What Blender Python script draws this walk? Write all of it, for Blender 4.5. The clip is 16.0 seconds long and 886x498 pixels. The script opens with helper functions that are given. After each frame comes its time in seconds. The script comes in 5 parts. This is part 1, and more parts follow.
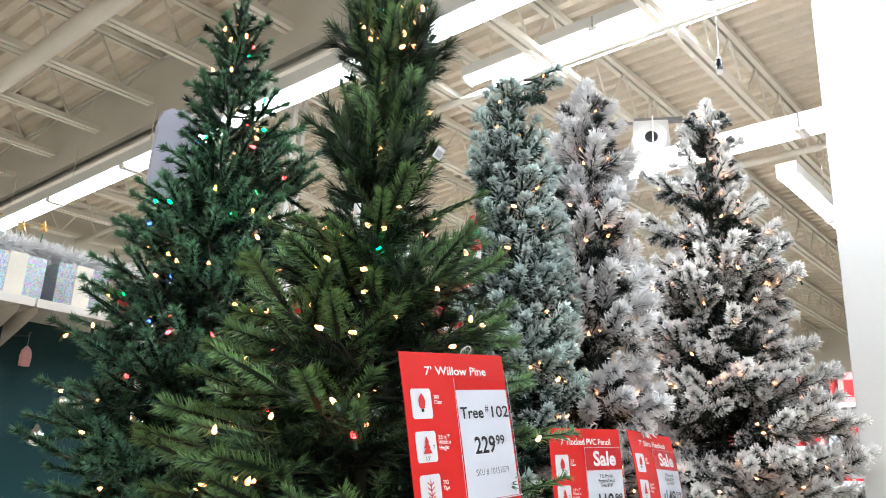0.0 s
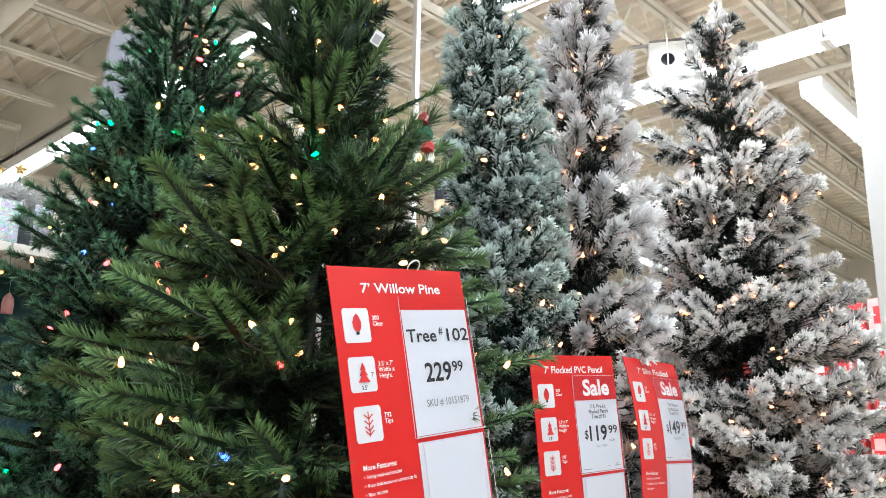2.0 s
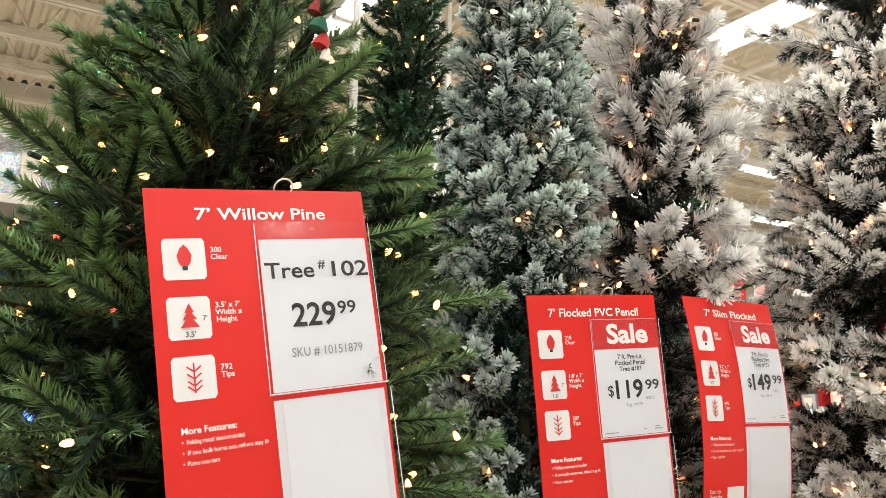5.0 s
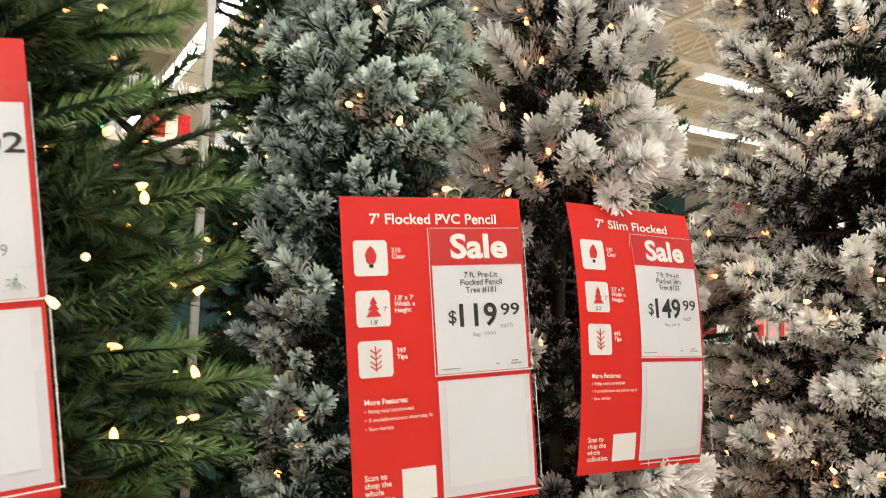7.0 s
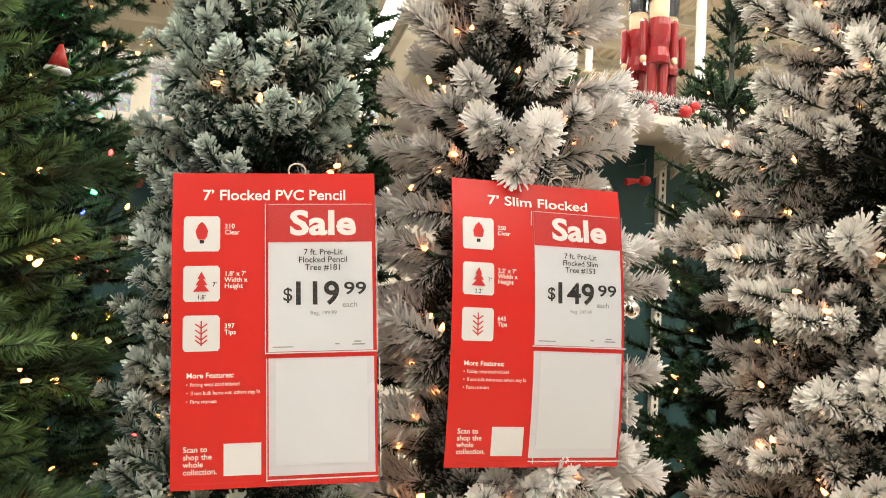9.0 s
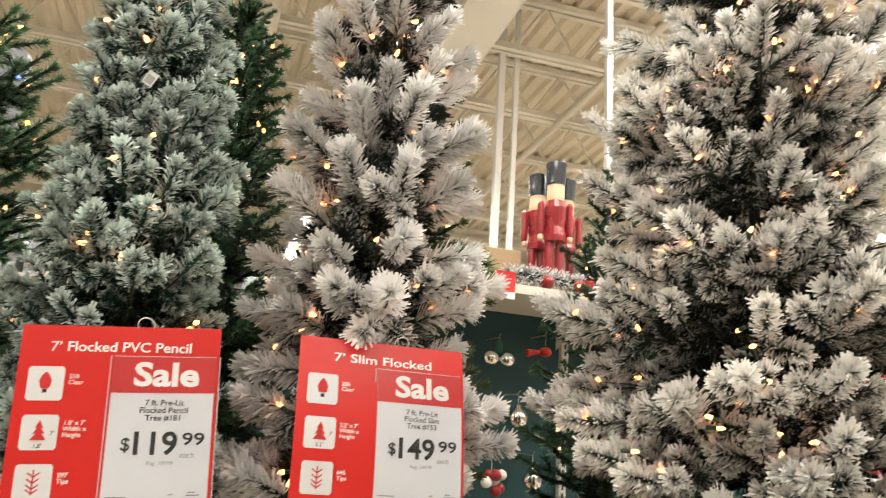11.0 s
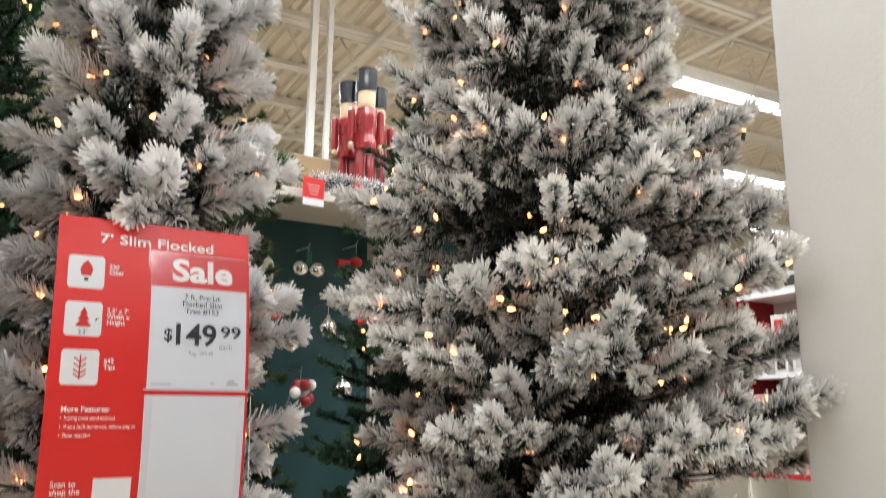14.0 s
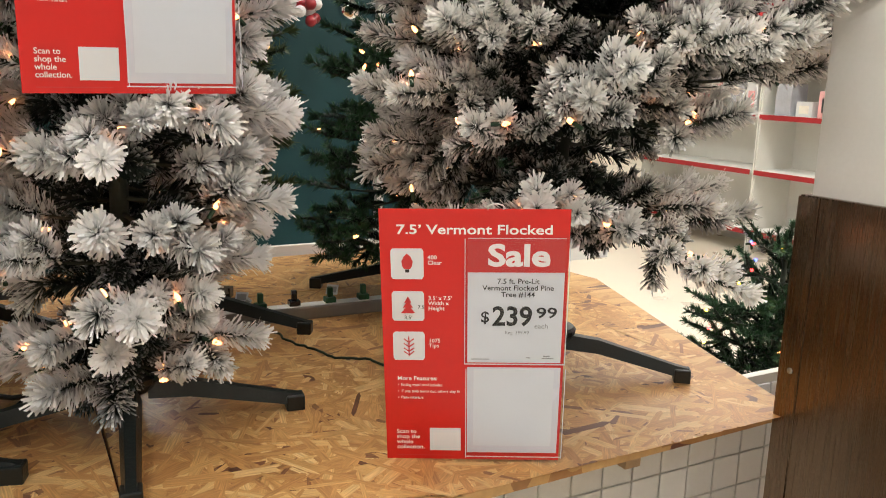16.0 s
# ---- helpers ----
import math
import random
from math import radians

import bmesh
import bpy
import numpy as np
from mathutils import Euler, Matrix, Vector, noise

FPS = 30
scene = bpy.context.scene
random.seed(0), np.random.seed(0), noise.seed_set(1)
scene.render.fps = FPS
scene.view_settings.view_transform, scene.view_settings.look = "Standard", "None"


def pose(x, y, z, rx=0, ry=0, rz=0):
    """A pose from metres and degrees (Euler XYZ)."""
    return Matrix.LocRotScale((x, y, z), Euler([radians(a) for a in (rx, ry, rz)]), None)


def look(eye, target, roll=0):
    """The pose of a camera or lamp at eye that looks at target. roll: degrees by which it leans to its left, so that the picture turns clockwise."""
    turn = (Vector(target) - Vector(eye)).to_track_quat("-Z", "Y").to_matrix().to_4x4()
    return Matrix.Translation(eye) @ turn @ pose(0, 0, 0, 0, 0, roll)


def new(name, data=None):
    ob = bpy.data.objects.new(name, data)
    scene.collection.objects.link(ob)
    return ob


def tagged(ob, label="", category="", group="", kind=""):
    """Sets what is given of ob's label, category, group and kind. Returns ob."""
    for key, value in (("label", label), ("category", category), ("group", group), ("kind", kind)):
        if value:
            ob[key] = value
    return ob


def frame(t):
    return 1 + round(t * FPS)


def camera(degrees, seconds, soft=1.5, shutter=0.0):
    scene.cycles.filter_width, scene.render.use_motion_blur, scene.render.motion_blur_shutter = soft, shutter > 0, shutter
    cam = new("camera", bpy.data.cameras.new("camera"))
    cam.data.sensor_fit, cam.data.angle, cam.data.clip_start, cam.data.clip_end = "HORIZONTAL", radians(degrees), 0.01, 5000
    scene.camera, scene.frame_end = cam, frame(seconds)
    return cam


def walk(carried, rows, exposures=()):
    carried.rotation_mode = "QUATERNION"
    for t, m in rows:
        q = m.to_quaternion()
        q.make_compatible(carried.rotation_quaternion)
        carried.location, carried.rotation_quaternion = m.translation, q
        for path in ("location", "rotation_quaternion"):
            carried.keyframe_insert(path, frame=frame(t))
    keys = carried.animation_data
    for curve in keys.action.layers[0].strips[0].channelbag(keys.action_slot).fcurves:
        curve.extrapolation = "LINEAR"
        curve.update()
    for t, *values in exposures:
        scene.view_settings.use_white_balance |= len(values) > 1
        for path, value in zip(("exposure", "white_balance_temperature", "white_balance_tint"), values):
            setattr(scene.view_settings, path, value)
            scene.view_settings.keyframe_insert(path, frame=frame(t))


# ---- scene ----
cam = camera(57.0, 16.0, soft=0.85, shutter=0.3)
PATH = [
    (0, (0.086, -0.331, 1.399), (-0.012, 1.574, 2.0), 2.4),
    (0.5, (0.09, -0.309, 1.395), (0.032, 1.609, 1.959), 2.1),
    (1, (0.1, -0.27, 1.391), (0.035, 1.66, 1.913), 1.9),
    (1.5, (0.165, -0.212, 1.394), (0.056, 1.723, 1.888), 1.6),
    (2, (0.207, -0.114, 1.394), (0.045, 1.823, 1.864), 0.9),
    (2.5, (0.266, 0.047, 1.398), (0.012, 1.982, 1.836), 0.3),
    (3, (0.324, 0.159, 1.409), (-0.061, 2.081, 1.808), 0.4),
    (3.5, (0.47, 0.217, 1.42), (-0.102, 2.093, 1.81), 0.7),
    (3.7, (0.506, 0.222, 1.414), (-0.081, 2.096, 1.797), 0.7),
    (5.8, (0.63, 0.299, 1.403), (-0.082, 2.136, 1.745), 1.1),
    (6, (0.649, 0.331, 1.411), (-0.041, 2.18, 1.734), 1.0),
    (6.5, (0.714, 0.491, 1.413), (0.035, 2.352, 1.686), 1.4),
    (7, (0.786, 0.639, 1.405), (0.048, 2.488, 1.602), 1.4),
    (7.5, (0.894, 0.753, 1.391), (0.036, 2.554, 1.525), 1.6),
    (8, (1.072, 0.868, 1.405), (0.03, 2.572, 1.511), 2.0),
    (8.2, (1.113, 0.909, 1.446), (0.005, 2.573, 1.488), 2.7),
    (10.3, (1.388, 0.974, 1.352), (0.066, 2.401, 1.816), 4.5),
    (10.5, (1.4, 0.975, 1.361), (0.132, 2.441, 1.855), 4.5),
    (11, (1.421, 0.987, 1.385), (0.314, 2.551, 1.958), 3.8),
    (11.5, (1.433, 0.996, 1.398), (0.467, 2.627, 2.034), 3.6),
    (12, (1.436, 1.007, 1.397), (0.601, 2.684, 2.097), 2.7),
    (12.5, (1.435, 1.017, 1.405), (0.691, 2.707, 2.174), 2.0),
    (13, (1.428, 1.03, 1.398), (0.721, 2.745, 2.148), 1.4),
    (13.5, (1.436, 1.046, 1.383), (0.721, 2.792, 2.047), 1.3),
    (14, (1.434, 1.082, 1.321), (0.689, 2.889, 1.744), 0.5),
    (14.5, (1.427, 1.127, 1.267), (0.667, 2.972, 1.398), 1.2),
    (15, (1.435, 1.146, 1.25), (0.663, 2.985, 1.101), 1.5),
    (15.5, (1.427, 1.146, 1.223), (0.664, 2.968, 0.908), 1.6),
    (16, (1.434, 1.148, 1.22), (0.666, 2.948, 0.808), 1.6),
]
EXPOSURES = [(0, 0.0, 5550, 8), (2, 0.05, 5550, 7), (3.5, 0.05, 6000, 7), (7, 0.0, 6800, 7), (8.2, 0.0, 6900, 7), (10.5, -0.05, 6950, 7), (12.5, -0.38, 6100, 8), (13.5, -0.45, 6000, 8), (14, -0.3, 6050, 8), (16, -0.2, 6400, 8)]
walk(cam, [(t, look(eye, target, roll)) for t, eye, target, roll in PATH], EXPOSURES)

# ---- plan: u runs along the display's front, v into its depth ----
ORIGIN, TURN_UV = (1.014, 2.183), 51.5
CU, SU = math.cos(radians(TURN_UV)), math.sin(radians(TURN_UV))
DECK_Z = 0.604          # top of the plywood platform
LAMP_Z = 4.1
CEIL_Z = 5.15


def uv(u, v, z=0.0):
    return (ORIGIN[0] + u * CU - v * SU, ORIGIN[1] + u * SU + v * CU, z)


def at(u, v, z=0.0, rz=0.0):
    return pose(*uv(u, v, z), 0, 0, TURN_UV + rz)


# ---- world and lamps ----
world = bpy.data.worlds.new("store_dim")
world.use_nodes = True
world.node_tree.nodes["Background"].inputs[0].default_value = (1.0, 0.98, 0.95, 1)
world.node_tree.nodes["Background"].inputs[1].default_value = 0.025
scene.world = world


def strip_light(u, v, z, length, along, watts, width=0.16):
    data = bpy.data.lights.new("tube_light", "AREA")
    data.shape, data.size, data.size_y = "RECTANGLE", length, width
    data.energy, data.color = watts, (1.0, 0.98, 0.945)
    ob = new("tube_light", data)
    ob.matrix_world = at(u, v, z - 0.075, 0 if along == "u" else 90)
    return ob


# (u, v of the middle, height, length, direction) of every run of strip lamps
STRIPS = [
    (0.10, 4.6, 3.72, 9.6, "v"), (2.0, 0.55, 4.75, 4.9, "v"), (2.22, 0.4, 4.75, 4.9, "v"), (2.54, 0.6, 3.84, 5.2, "v"),
    (4.35, 0.93, 3.84, 2.3, "u"), (7.0, 3.45, LAMP_Z, 6.0, "u"), (7.4, 5.0, LAMP_Z, 5.0, "u"), (8.0, 6.6, LAMP_Z, 5.0, "u"),
    (-2.1, -2.4, LAMP_Z, 6.0, "v"), (0.55, -3.4, 4.22, 4.0, "v"), (-4.4, 1.0, LAMP_Z, 8.0, "v"),
]
WATTS_PER_METRE = 18.0
for su, sv, sz, sl, sd in STRIPS:
    strip_light(su, sv, sz, sl, sd, WATTS_PER_METRE * sl)


# ---- mesh helpers ----
def finish(name, bm, material, smooth=False):
    me = bpy.data.meshes.new(name)
    bm.to_mesh(me)
    bm.free()
    if material:
        me.materials.append(material)
    if smooth:
        for poly in me.polygons:
            poly.use_smooth = True
    return me


def part(name, bm, material, parent, label="", m=None, smooth=False):
    ob = new(name, finish(name, bm, material, smooth))
    ob.parent = parent
    if m is not None:
        ob.matrix_basis = m
    return tagged(ob, label)


def shared(name, me, parent, m=None, label=""):
    ob = new(name, me)
    ob.parent = parent
    if m is not None:
        ob.matrix_basis = m
    return tagged(ob, label)


def thing(name, m, label, category, group="", kind=""):
    ob = new(name)
    ob.empty_display_size = 0.1
    ob.matrix_basis = m
    return tagged(ob, label, category, group, kind)


def lone(name, bm, material, m, label, category, group="", kind="", smooth=False):
    ob = new(name, finish(name, bm, material, smooth))
    ob.matrix_basis = m
    return tagged(ob, label, category, group, kind)


def box(bm, x0, y0, z0, x1, y1, z1, bevel=0.0):
    vs = [bm.verts.new(p) for p in ((x0, y0, z0), (x1, y0, z0), (x1, y1, z0), (x0, y1, z0), (x0, y0, z1), (x1, y0, z1), (x1, y1, z1), (x0, y1, z1))]
    fs = [bm.faces.new([vs[i] for i in f]) for f in ((3, 2, 1, 0), (4, 5, 6, 7), (0, 1, 5, 4), (1, 2, 6, 5), (2, 3, 7, 6), (3, 0, 4, 7))]
    if bevel:
        edges = list({e for f in fs for e in f.edges})
        bmesh.ops.bevel(bm, geom=edges, offset=bevel, segments=2, affect="EDGES", profile=0.5)
    return bm


def cube(x0, y0, z0, x1, y1, z1, bevel=0.0):
    return box(bmesh.new(), x0, y0, z0, x1, y1, z1, bevel)


def lathe(bm, profile, n=16, centre=(0, 0, 0), top=True, bottom=True):
    rings = []
    for r, z in profile:
        rings.append([bm.verts.new((centre[0] + r * math.cos(2 * math.pi * k / n), centre[1] + r * math.sin(2 * math.pi * k / n), centre[2] + z)) for k in range(n)])
    for a, b in zip(rings, rings[1:]):
        for k in range(n):
            bm.faces.new((a[k], a[(k + 1) % n], b[(k + 1) % n], b[k]))
    if bottom:
        bm.faces.new(rings[0][::-1])
    if top:
        bm.faces.new(rings[-1])
    return bm


def tube(bm, points, radius, n=6, close=True):
    points = [Vector(p) for p in points]
    radii = radius if isinstance(radius, (list, tuple)) else [radius] * len(points)
    rings = []
    side = None
    for k, p in enumerate(points):
        d = (points[min(k + 1, len(points) - 1)] - points[max(k - 1, 0)]).normalized()
        if side is None:
            side = d.cross(Vector((0, 0, 1)) if abs(d.z) < 0.9 else Vector((1, 0, 0))).normalized()
        side = (side - d * side.dot(d)).normalized()
        up = d.cross(side)
        rings.append([bm.verts.new(p + radii[k] * (side * math.cos(2 * math.pi * i / n) + up * math.sin(2 * math.pi * i / n))) for i in range(n)])
    for a, b in zip(rings, rings[1:]):
        for i in range(n):
            bm.faces.new((a[i], a[(i + 1) % n], b[(i + 1) % n], b[i]))
    if close:
        bm.faces.new(rings[0][::-1])
        bm.faces.new(rings[-1])
    return bm


def ball(bm, c, r, n=10, squash=1.0):
    m = Matrix.Translation(c) @ Matrix.Diagonal((r, r, r * squash, 1))
    bmesh.ops.create_icosphere(bm, subdivisions=2, radius=1.0, matrix=m)
    return bm


# ---- materials ----
def nodes_of(name):
    m = bpy.data.materials.new(name)
    m.use_nodes = True
    return m, m.node_tree.nodes, m.node_tree.links, m.node_tree.nodes["Principled BSDF"]


def paint(name, colour, rough=0.5, metal=0.0, vary=0.12, scale=6.0, fine=80.0, bump=0.15, coat=0.0, spec=0.5, sheen=0.0):
    """A painted, moulded or printed surface with two scales of variation and a fine relief."""
    m, n, l, b = nodes_of(name)
    tc = n.new("ShaderNodeTexCoord")
    big, small = n.new("ShaderNodeTexNoise"), n.new("ShaderNodeTexNoise")
    big.inputs["Scale"].default_value, big.inputs["Detail"].default_value = scale, 5
    small.inputs["Scale"].default_value, small.inputs["Detail"].default_value = fine, 3
    for t in (big, small):
        l.new(tc.outputs["Object"], t.inputs["Vector"])
    add = n.new("ShaderNodeMath")
    add.operation = "MULTIPLY_ADD"
    add.inputs[1].default_value = 0.35
    l.new(small.outputs["Fac"], add.inputs[0])
    l.new(big.outputs["Fac"], add.inputs[2])
    ramp = n.new("ShaderNodeMapRange")
    ramp.inputs["From Min"].default_value, ramp.inputs["From Max"].default_value = 0.35, 0.95
    ramp.inputs["To Min"].default_value, ramp.inputs["To Max"].default_value = 1 - vary, 1 + vary * 0.4
    l.new(add.outputs[0], ramp.inputs["Value"])
    mul = n.new("ShaderNodeVectorMath")
    mul.operation = "SCALE"
    mul.inputs[0].default_value = colour
    l.new(ramp.outputs[0], mul.inputs["Scale"])
    l.new(mul.outputs[0], b.inputs["Base Color"])
    rr = n.new("ShaderNodeMapRange")
    rr.inputs["To Min"].default_value, rr.inputs["To Max"].default_value = max(0.03, rough - 0.1), min(1, rough + 0.1)
    l.new(big.outputs["Fac"], rr.inputs["Value"])
    l.new(rr.outputs[0], b.inputs["Roughness"])
    b.inputs["Metallic"].default_value = metal
    b.inputs["Specular IOR Level"].default_value = spec
    b.inputs["Coat Weight"].default_value = coat
    b.inputs["Sheen Weight"].default_value = sheen
    if bump:
        bp = n.new("ShaderNodeBump")
        bp.inputs["Strength"].default_value, bp.inputs["Distance"].default_value = bump, 0.002
        l.new(small.outputs["Fac"], bp.inputs["Height"])
        l.new(bp.outputs[0], b.inputs["Normal"])
    return m


def glow(name, colour, strength):
    m, n, l, b = nodes_of(name)
    b.inputs["Base Color"].default_value = (*colour, 1)
    b.inputs["Emission Color"].default_value = (*colour, 1)
    b.inputs["Emission Strength"].default_value = strength
    b.inputs["Roughness"].default_value = 0.3
    return m


def needle(name, base, tip, start, end, rough=0.75, patch=0.5, weight=1.0):
    """Needles: colour runs along each needle from stem to point, dusted unevenly in larger patches; greens have inner
    shade painted in.
    """
    m, n, l, b = nodes_of(name)
    uvn = n.new("ShaderNodeUVMap")
    sep = n.new("ShaderNodeSeparateXYZ")
    l.new(uvn.outputs[0], sep.inputs[0])
    tc = n.new("ShaderNodeTexCoord")
    noi = n.new("ShaderNodeTexNoise")
    noi.inputs["Scale"].default_value, noi.inputs["Detail"].default_value = 14.0, 3
    l.new(tc.outputs["Object"], noi.inputs["Vector"])
    off = n.new("ShaderNodeMath")
    off.operation = "MULTIPLY_ADD"
    off.inputs[1].default_value, off.inputs[2].default_value = patch, -patch * 0.5
    l.new(noi.outputs["Fac"], off.inputs[0])
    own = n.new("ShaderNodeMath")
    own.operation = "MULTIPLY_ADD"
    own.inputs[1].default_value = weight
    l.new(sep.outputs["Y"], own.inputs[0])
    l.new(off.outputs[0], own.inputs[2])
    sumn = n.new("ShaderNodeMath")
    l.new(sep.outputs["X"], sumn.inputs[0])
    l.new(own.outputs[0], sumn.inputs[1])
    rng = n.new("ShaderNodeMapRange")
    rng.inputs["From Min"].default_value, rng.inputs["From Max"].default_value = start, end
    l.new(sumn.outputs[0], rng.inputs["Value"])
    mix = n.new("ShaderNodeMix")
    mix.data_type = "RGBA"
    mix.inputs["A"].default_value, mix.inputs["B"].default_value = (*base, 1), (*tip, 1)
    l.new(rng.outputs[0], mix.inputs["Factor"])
    info = n.new("ShaderNodeObjectInfo")
    hsv = n.new("ShaderNodeHueSaturation")
    vr = n.new("ShaderNodeMapRange")
    vr.inputs["To Min"].default_value, vr.inputs["To Max"].default_value = 0.82, 1.15
    l.new(info.outputs["Random"], vr.inputs["Value"])
    l.new(vr.outputs[0], hsv.inputs["Value"])
    l.new(mix.outputs["Result"], hsv.inputs["Color"])
    l.new(hsv.outputs[0], b.inputs["Base Color"])
    b.inputs["Roughness"].default_value = rough
    b.inputs["Specular IOR Level"].default_value = 0.3
    return m


def clear_plastic(name):
    m, n, l, b = nodes_of(name)
    tr, gl, mix, lw = n.new("ShaderNodeBsdfTransparent"), n.new("ShaderNodeBsdfGlossy"), n.new("ShaderNodeMixShader"), n.new("ShaderNodeFresnel")
    tr.inputs[0].default_value = (0.985, 0.985, 0.99, 1)
    gl.inputs["Roughness"].default_value = 0.12
    lw.inputs["IOR"].default_value = 1.4
    l.new(lw.outputs[0], mix.inputs[0])
    l.new(tr.outputs[0], mix.inputs[1])
    l.new(gl.outputs[0], mix.inputs[2])
    l.new(mix.outputs[0], n["Material Output"].inputs[0])
    return m


def strand_board(name):
    """Oriented strand board: overlapping flakes of several wood tones, each turned its own way."""
    m, n, l, b = nodes_of(name)
    tc = n.new("ShaderNodeTexCoord")
    layers = []
    for k, (turn, stretch, scale) in enumerate(((12, (1, 4.2, 1), 9), (75, (1, 3.6, 1), 8), (-38, (1, 3.2, 1), 11), (128, (1, 5, 1), 7))):
        mp = n.new("ShaderNodeMapping")
        mp.inputs["Rotation"].default_value = (0, 0, radians(turn))
        mp.inputs["Scale"].default_value = stretch
        mp.inputs["Location"].default_value = (k * 3.1, k * 1.7, 0)
        l.new(tc.outputs["Object"], mp.inputs["Vector"])
        wob = n.new("ShaderNodeTexNoise")
        wob.inputs["Scale"].default_value = 7
        l.new(mp.outputs[0], wob.inputs["Vector"])
        mixv = n.new("ShaderNodeMix")
        mixv.data_type = "VECTOR"
        mixv.inputs["Factor"].default_value = 0.07
        l.new(mp.outputs[0], mixv.inputs["A"])
        l.new(wob.outputs["Color"], mixv.inputs["B"])
        vor = n.new("ShaderNodeTexVoronoi")
        vor.inputs["Scale"].default_value = scale
        l.new(mixv.outputs["Result"], vor.inputs["Vector"])
        layers.append((vor, mp))
    pick = n.new("ShaderNodeTexVoronoi")
    pick.inputs["Scale"].default_value = 17
    l.new(tc.outputs["Object"], pick.inputs["Vector"])
    value = None
    prev = layers[0][0].outputs["Color"]
    for k, (vor, mp) in enumerate(layers[1:]):
        gate = n.new("ShaderNodeMath")
        gate.operation = "GREATER_THAN"
        gate.inputs[1].default_value = 0.52
        sep = n.new("ShaderNodeSeparateColor")
        l.new(vor.outputs["Color"], sep.inputs[0])
        l.new(sep.outputs[k % 3], gate.inputs[0])
        mx = n.new("ShaderNodeMix")
        mx.data_type = "RGBA"
        l.new(gate.outputs[0], mx.inputs["Factor"])
        l.new(prev, mx.inputs["A"])
        l.new(vor.outputs["Color"], mx.inputs["B"])
        prev = mx.outputs["Result"]
    sep = n.new("ShaderNodeSeparateColor")
    l.new(prev, sep.inputs[0])
    ramp = n.new("ShaderNodeValToRGB")
    e = ramp.color_ramp.elements
    e[0].position, e[0].color = 0.0, (0.11, 0.038, 0.018, 1)
    e[1].position, e[1].color = 1.0, (0.56, 0.34, 0.14, 1)
    for pos, c in ((0.09, (0.16, 0.06, 0.03, 1)), (0.14, (0.33, 0.155, 0.055, 1)), (0.5, (0.43, 0.225, 0.08, 1)), (0.8, (0.5, 0.29, 0.11, 1))):
        el = ramp.color_ramp.elements.new(pos)
        el.color = c
    l.new(sep.outputs["Red"], ramp.inputs[0])
    grain = n.new("ShaderNodeTexNoise")
    grain.inputs["Scale"].default_value, grain.inputs["Detail"].default_value = 60, 6
    gm = n.new("ShaderNodeMapping")
    gm.inputs["Scale"].default_value = (1, 6, 1)
    gm.inputs["Rotation"].default_value = (0, 0, 0.4)
    l.new(tc.outputs["Object"], gm.inputs["Vector"])
    l.new(gm.outputs[0], grain.inputs["Vector"])
    gr = n.new("ShaderNodeMapRange")
    gr.inputs["To Min"].default_value, gr.inputs["To Max"].default_value = 0.72, 1.25
    l.new(grain.outputs["Fac"], gr.inputs["Value"])
    sc = n.new("ShaderNodeVectorMath")
    sc.operation = "SCALE"
    l.new(ramp.outputs[0], sc.inputs[0])
    l.new(gr.outputs[0], sc.inputs["Scale"])
    l.new(sc.outputs[0], b.inputs["Base Color"])
    bp = n.new("ShaderNodeBump")
    bp.inputs["Strength"].default_value, bp.inputs["Distance"].default_value = 0.5, 0.001
    l.new(sep.outputs["Green"], bp.inputs["Height"])
    l.new(bp.outputs[0], b.inputs["Normal"])
    b.inputs["Roughness"].default_value = 0.42
    return m


def brushed_metal(name, colour):
    m, n, l, b = nodes_of(name)
    tc, mp, no = n.new("ShaderNodeTexCoord"), n.new("ShaderNodeMapping"), n.new("ShaderNodeTexNoise")
    mp.inputs["Scale"].default_value = (60, 60, 1.2)
    no.inputs["Scale"].default_value, no.inputs["Detail"].default_value = 6, 4
    l.new(tc.outputs["Object"], mp.inputs["Vector"])
    l.new(mp.outputs[0], no.inputs["Vector"])
    rr = n.new("ShaderNodeMapRange")
    rr.inputs["To Min"].default_value, rr.inputs["To Max"].default_value = 0.17, 0.36
    l.new(no.outputs["Fac"], rr.inputs["Value"])
    l.new(rr.outputs[0], b.inputs["Roughness"])
    b.inputs["Metallic"].default_value = 1.0
    b.inputs["Base Color"].default_value = (*colour, 1)
    bp = n.new("ShaderNodeBump")
    bp.inputs["Strength"].default_value, bp.inputs["Distance"].default_value = 0.12, 0.001
    l.new(no.outputs["Fac"], bp.inputs["Height"])
    l.new(bp.outputs[0], b.inputs["Normal"])
    return m


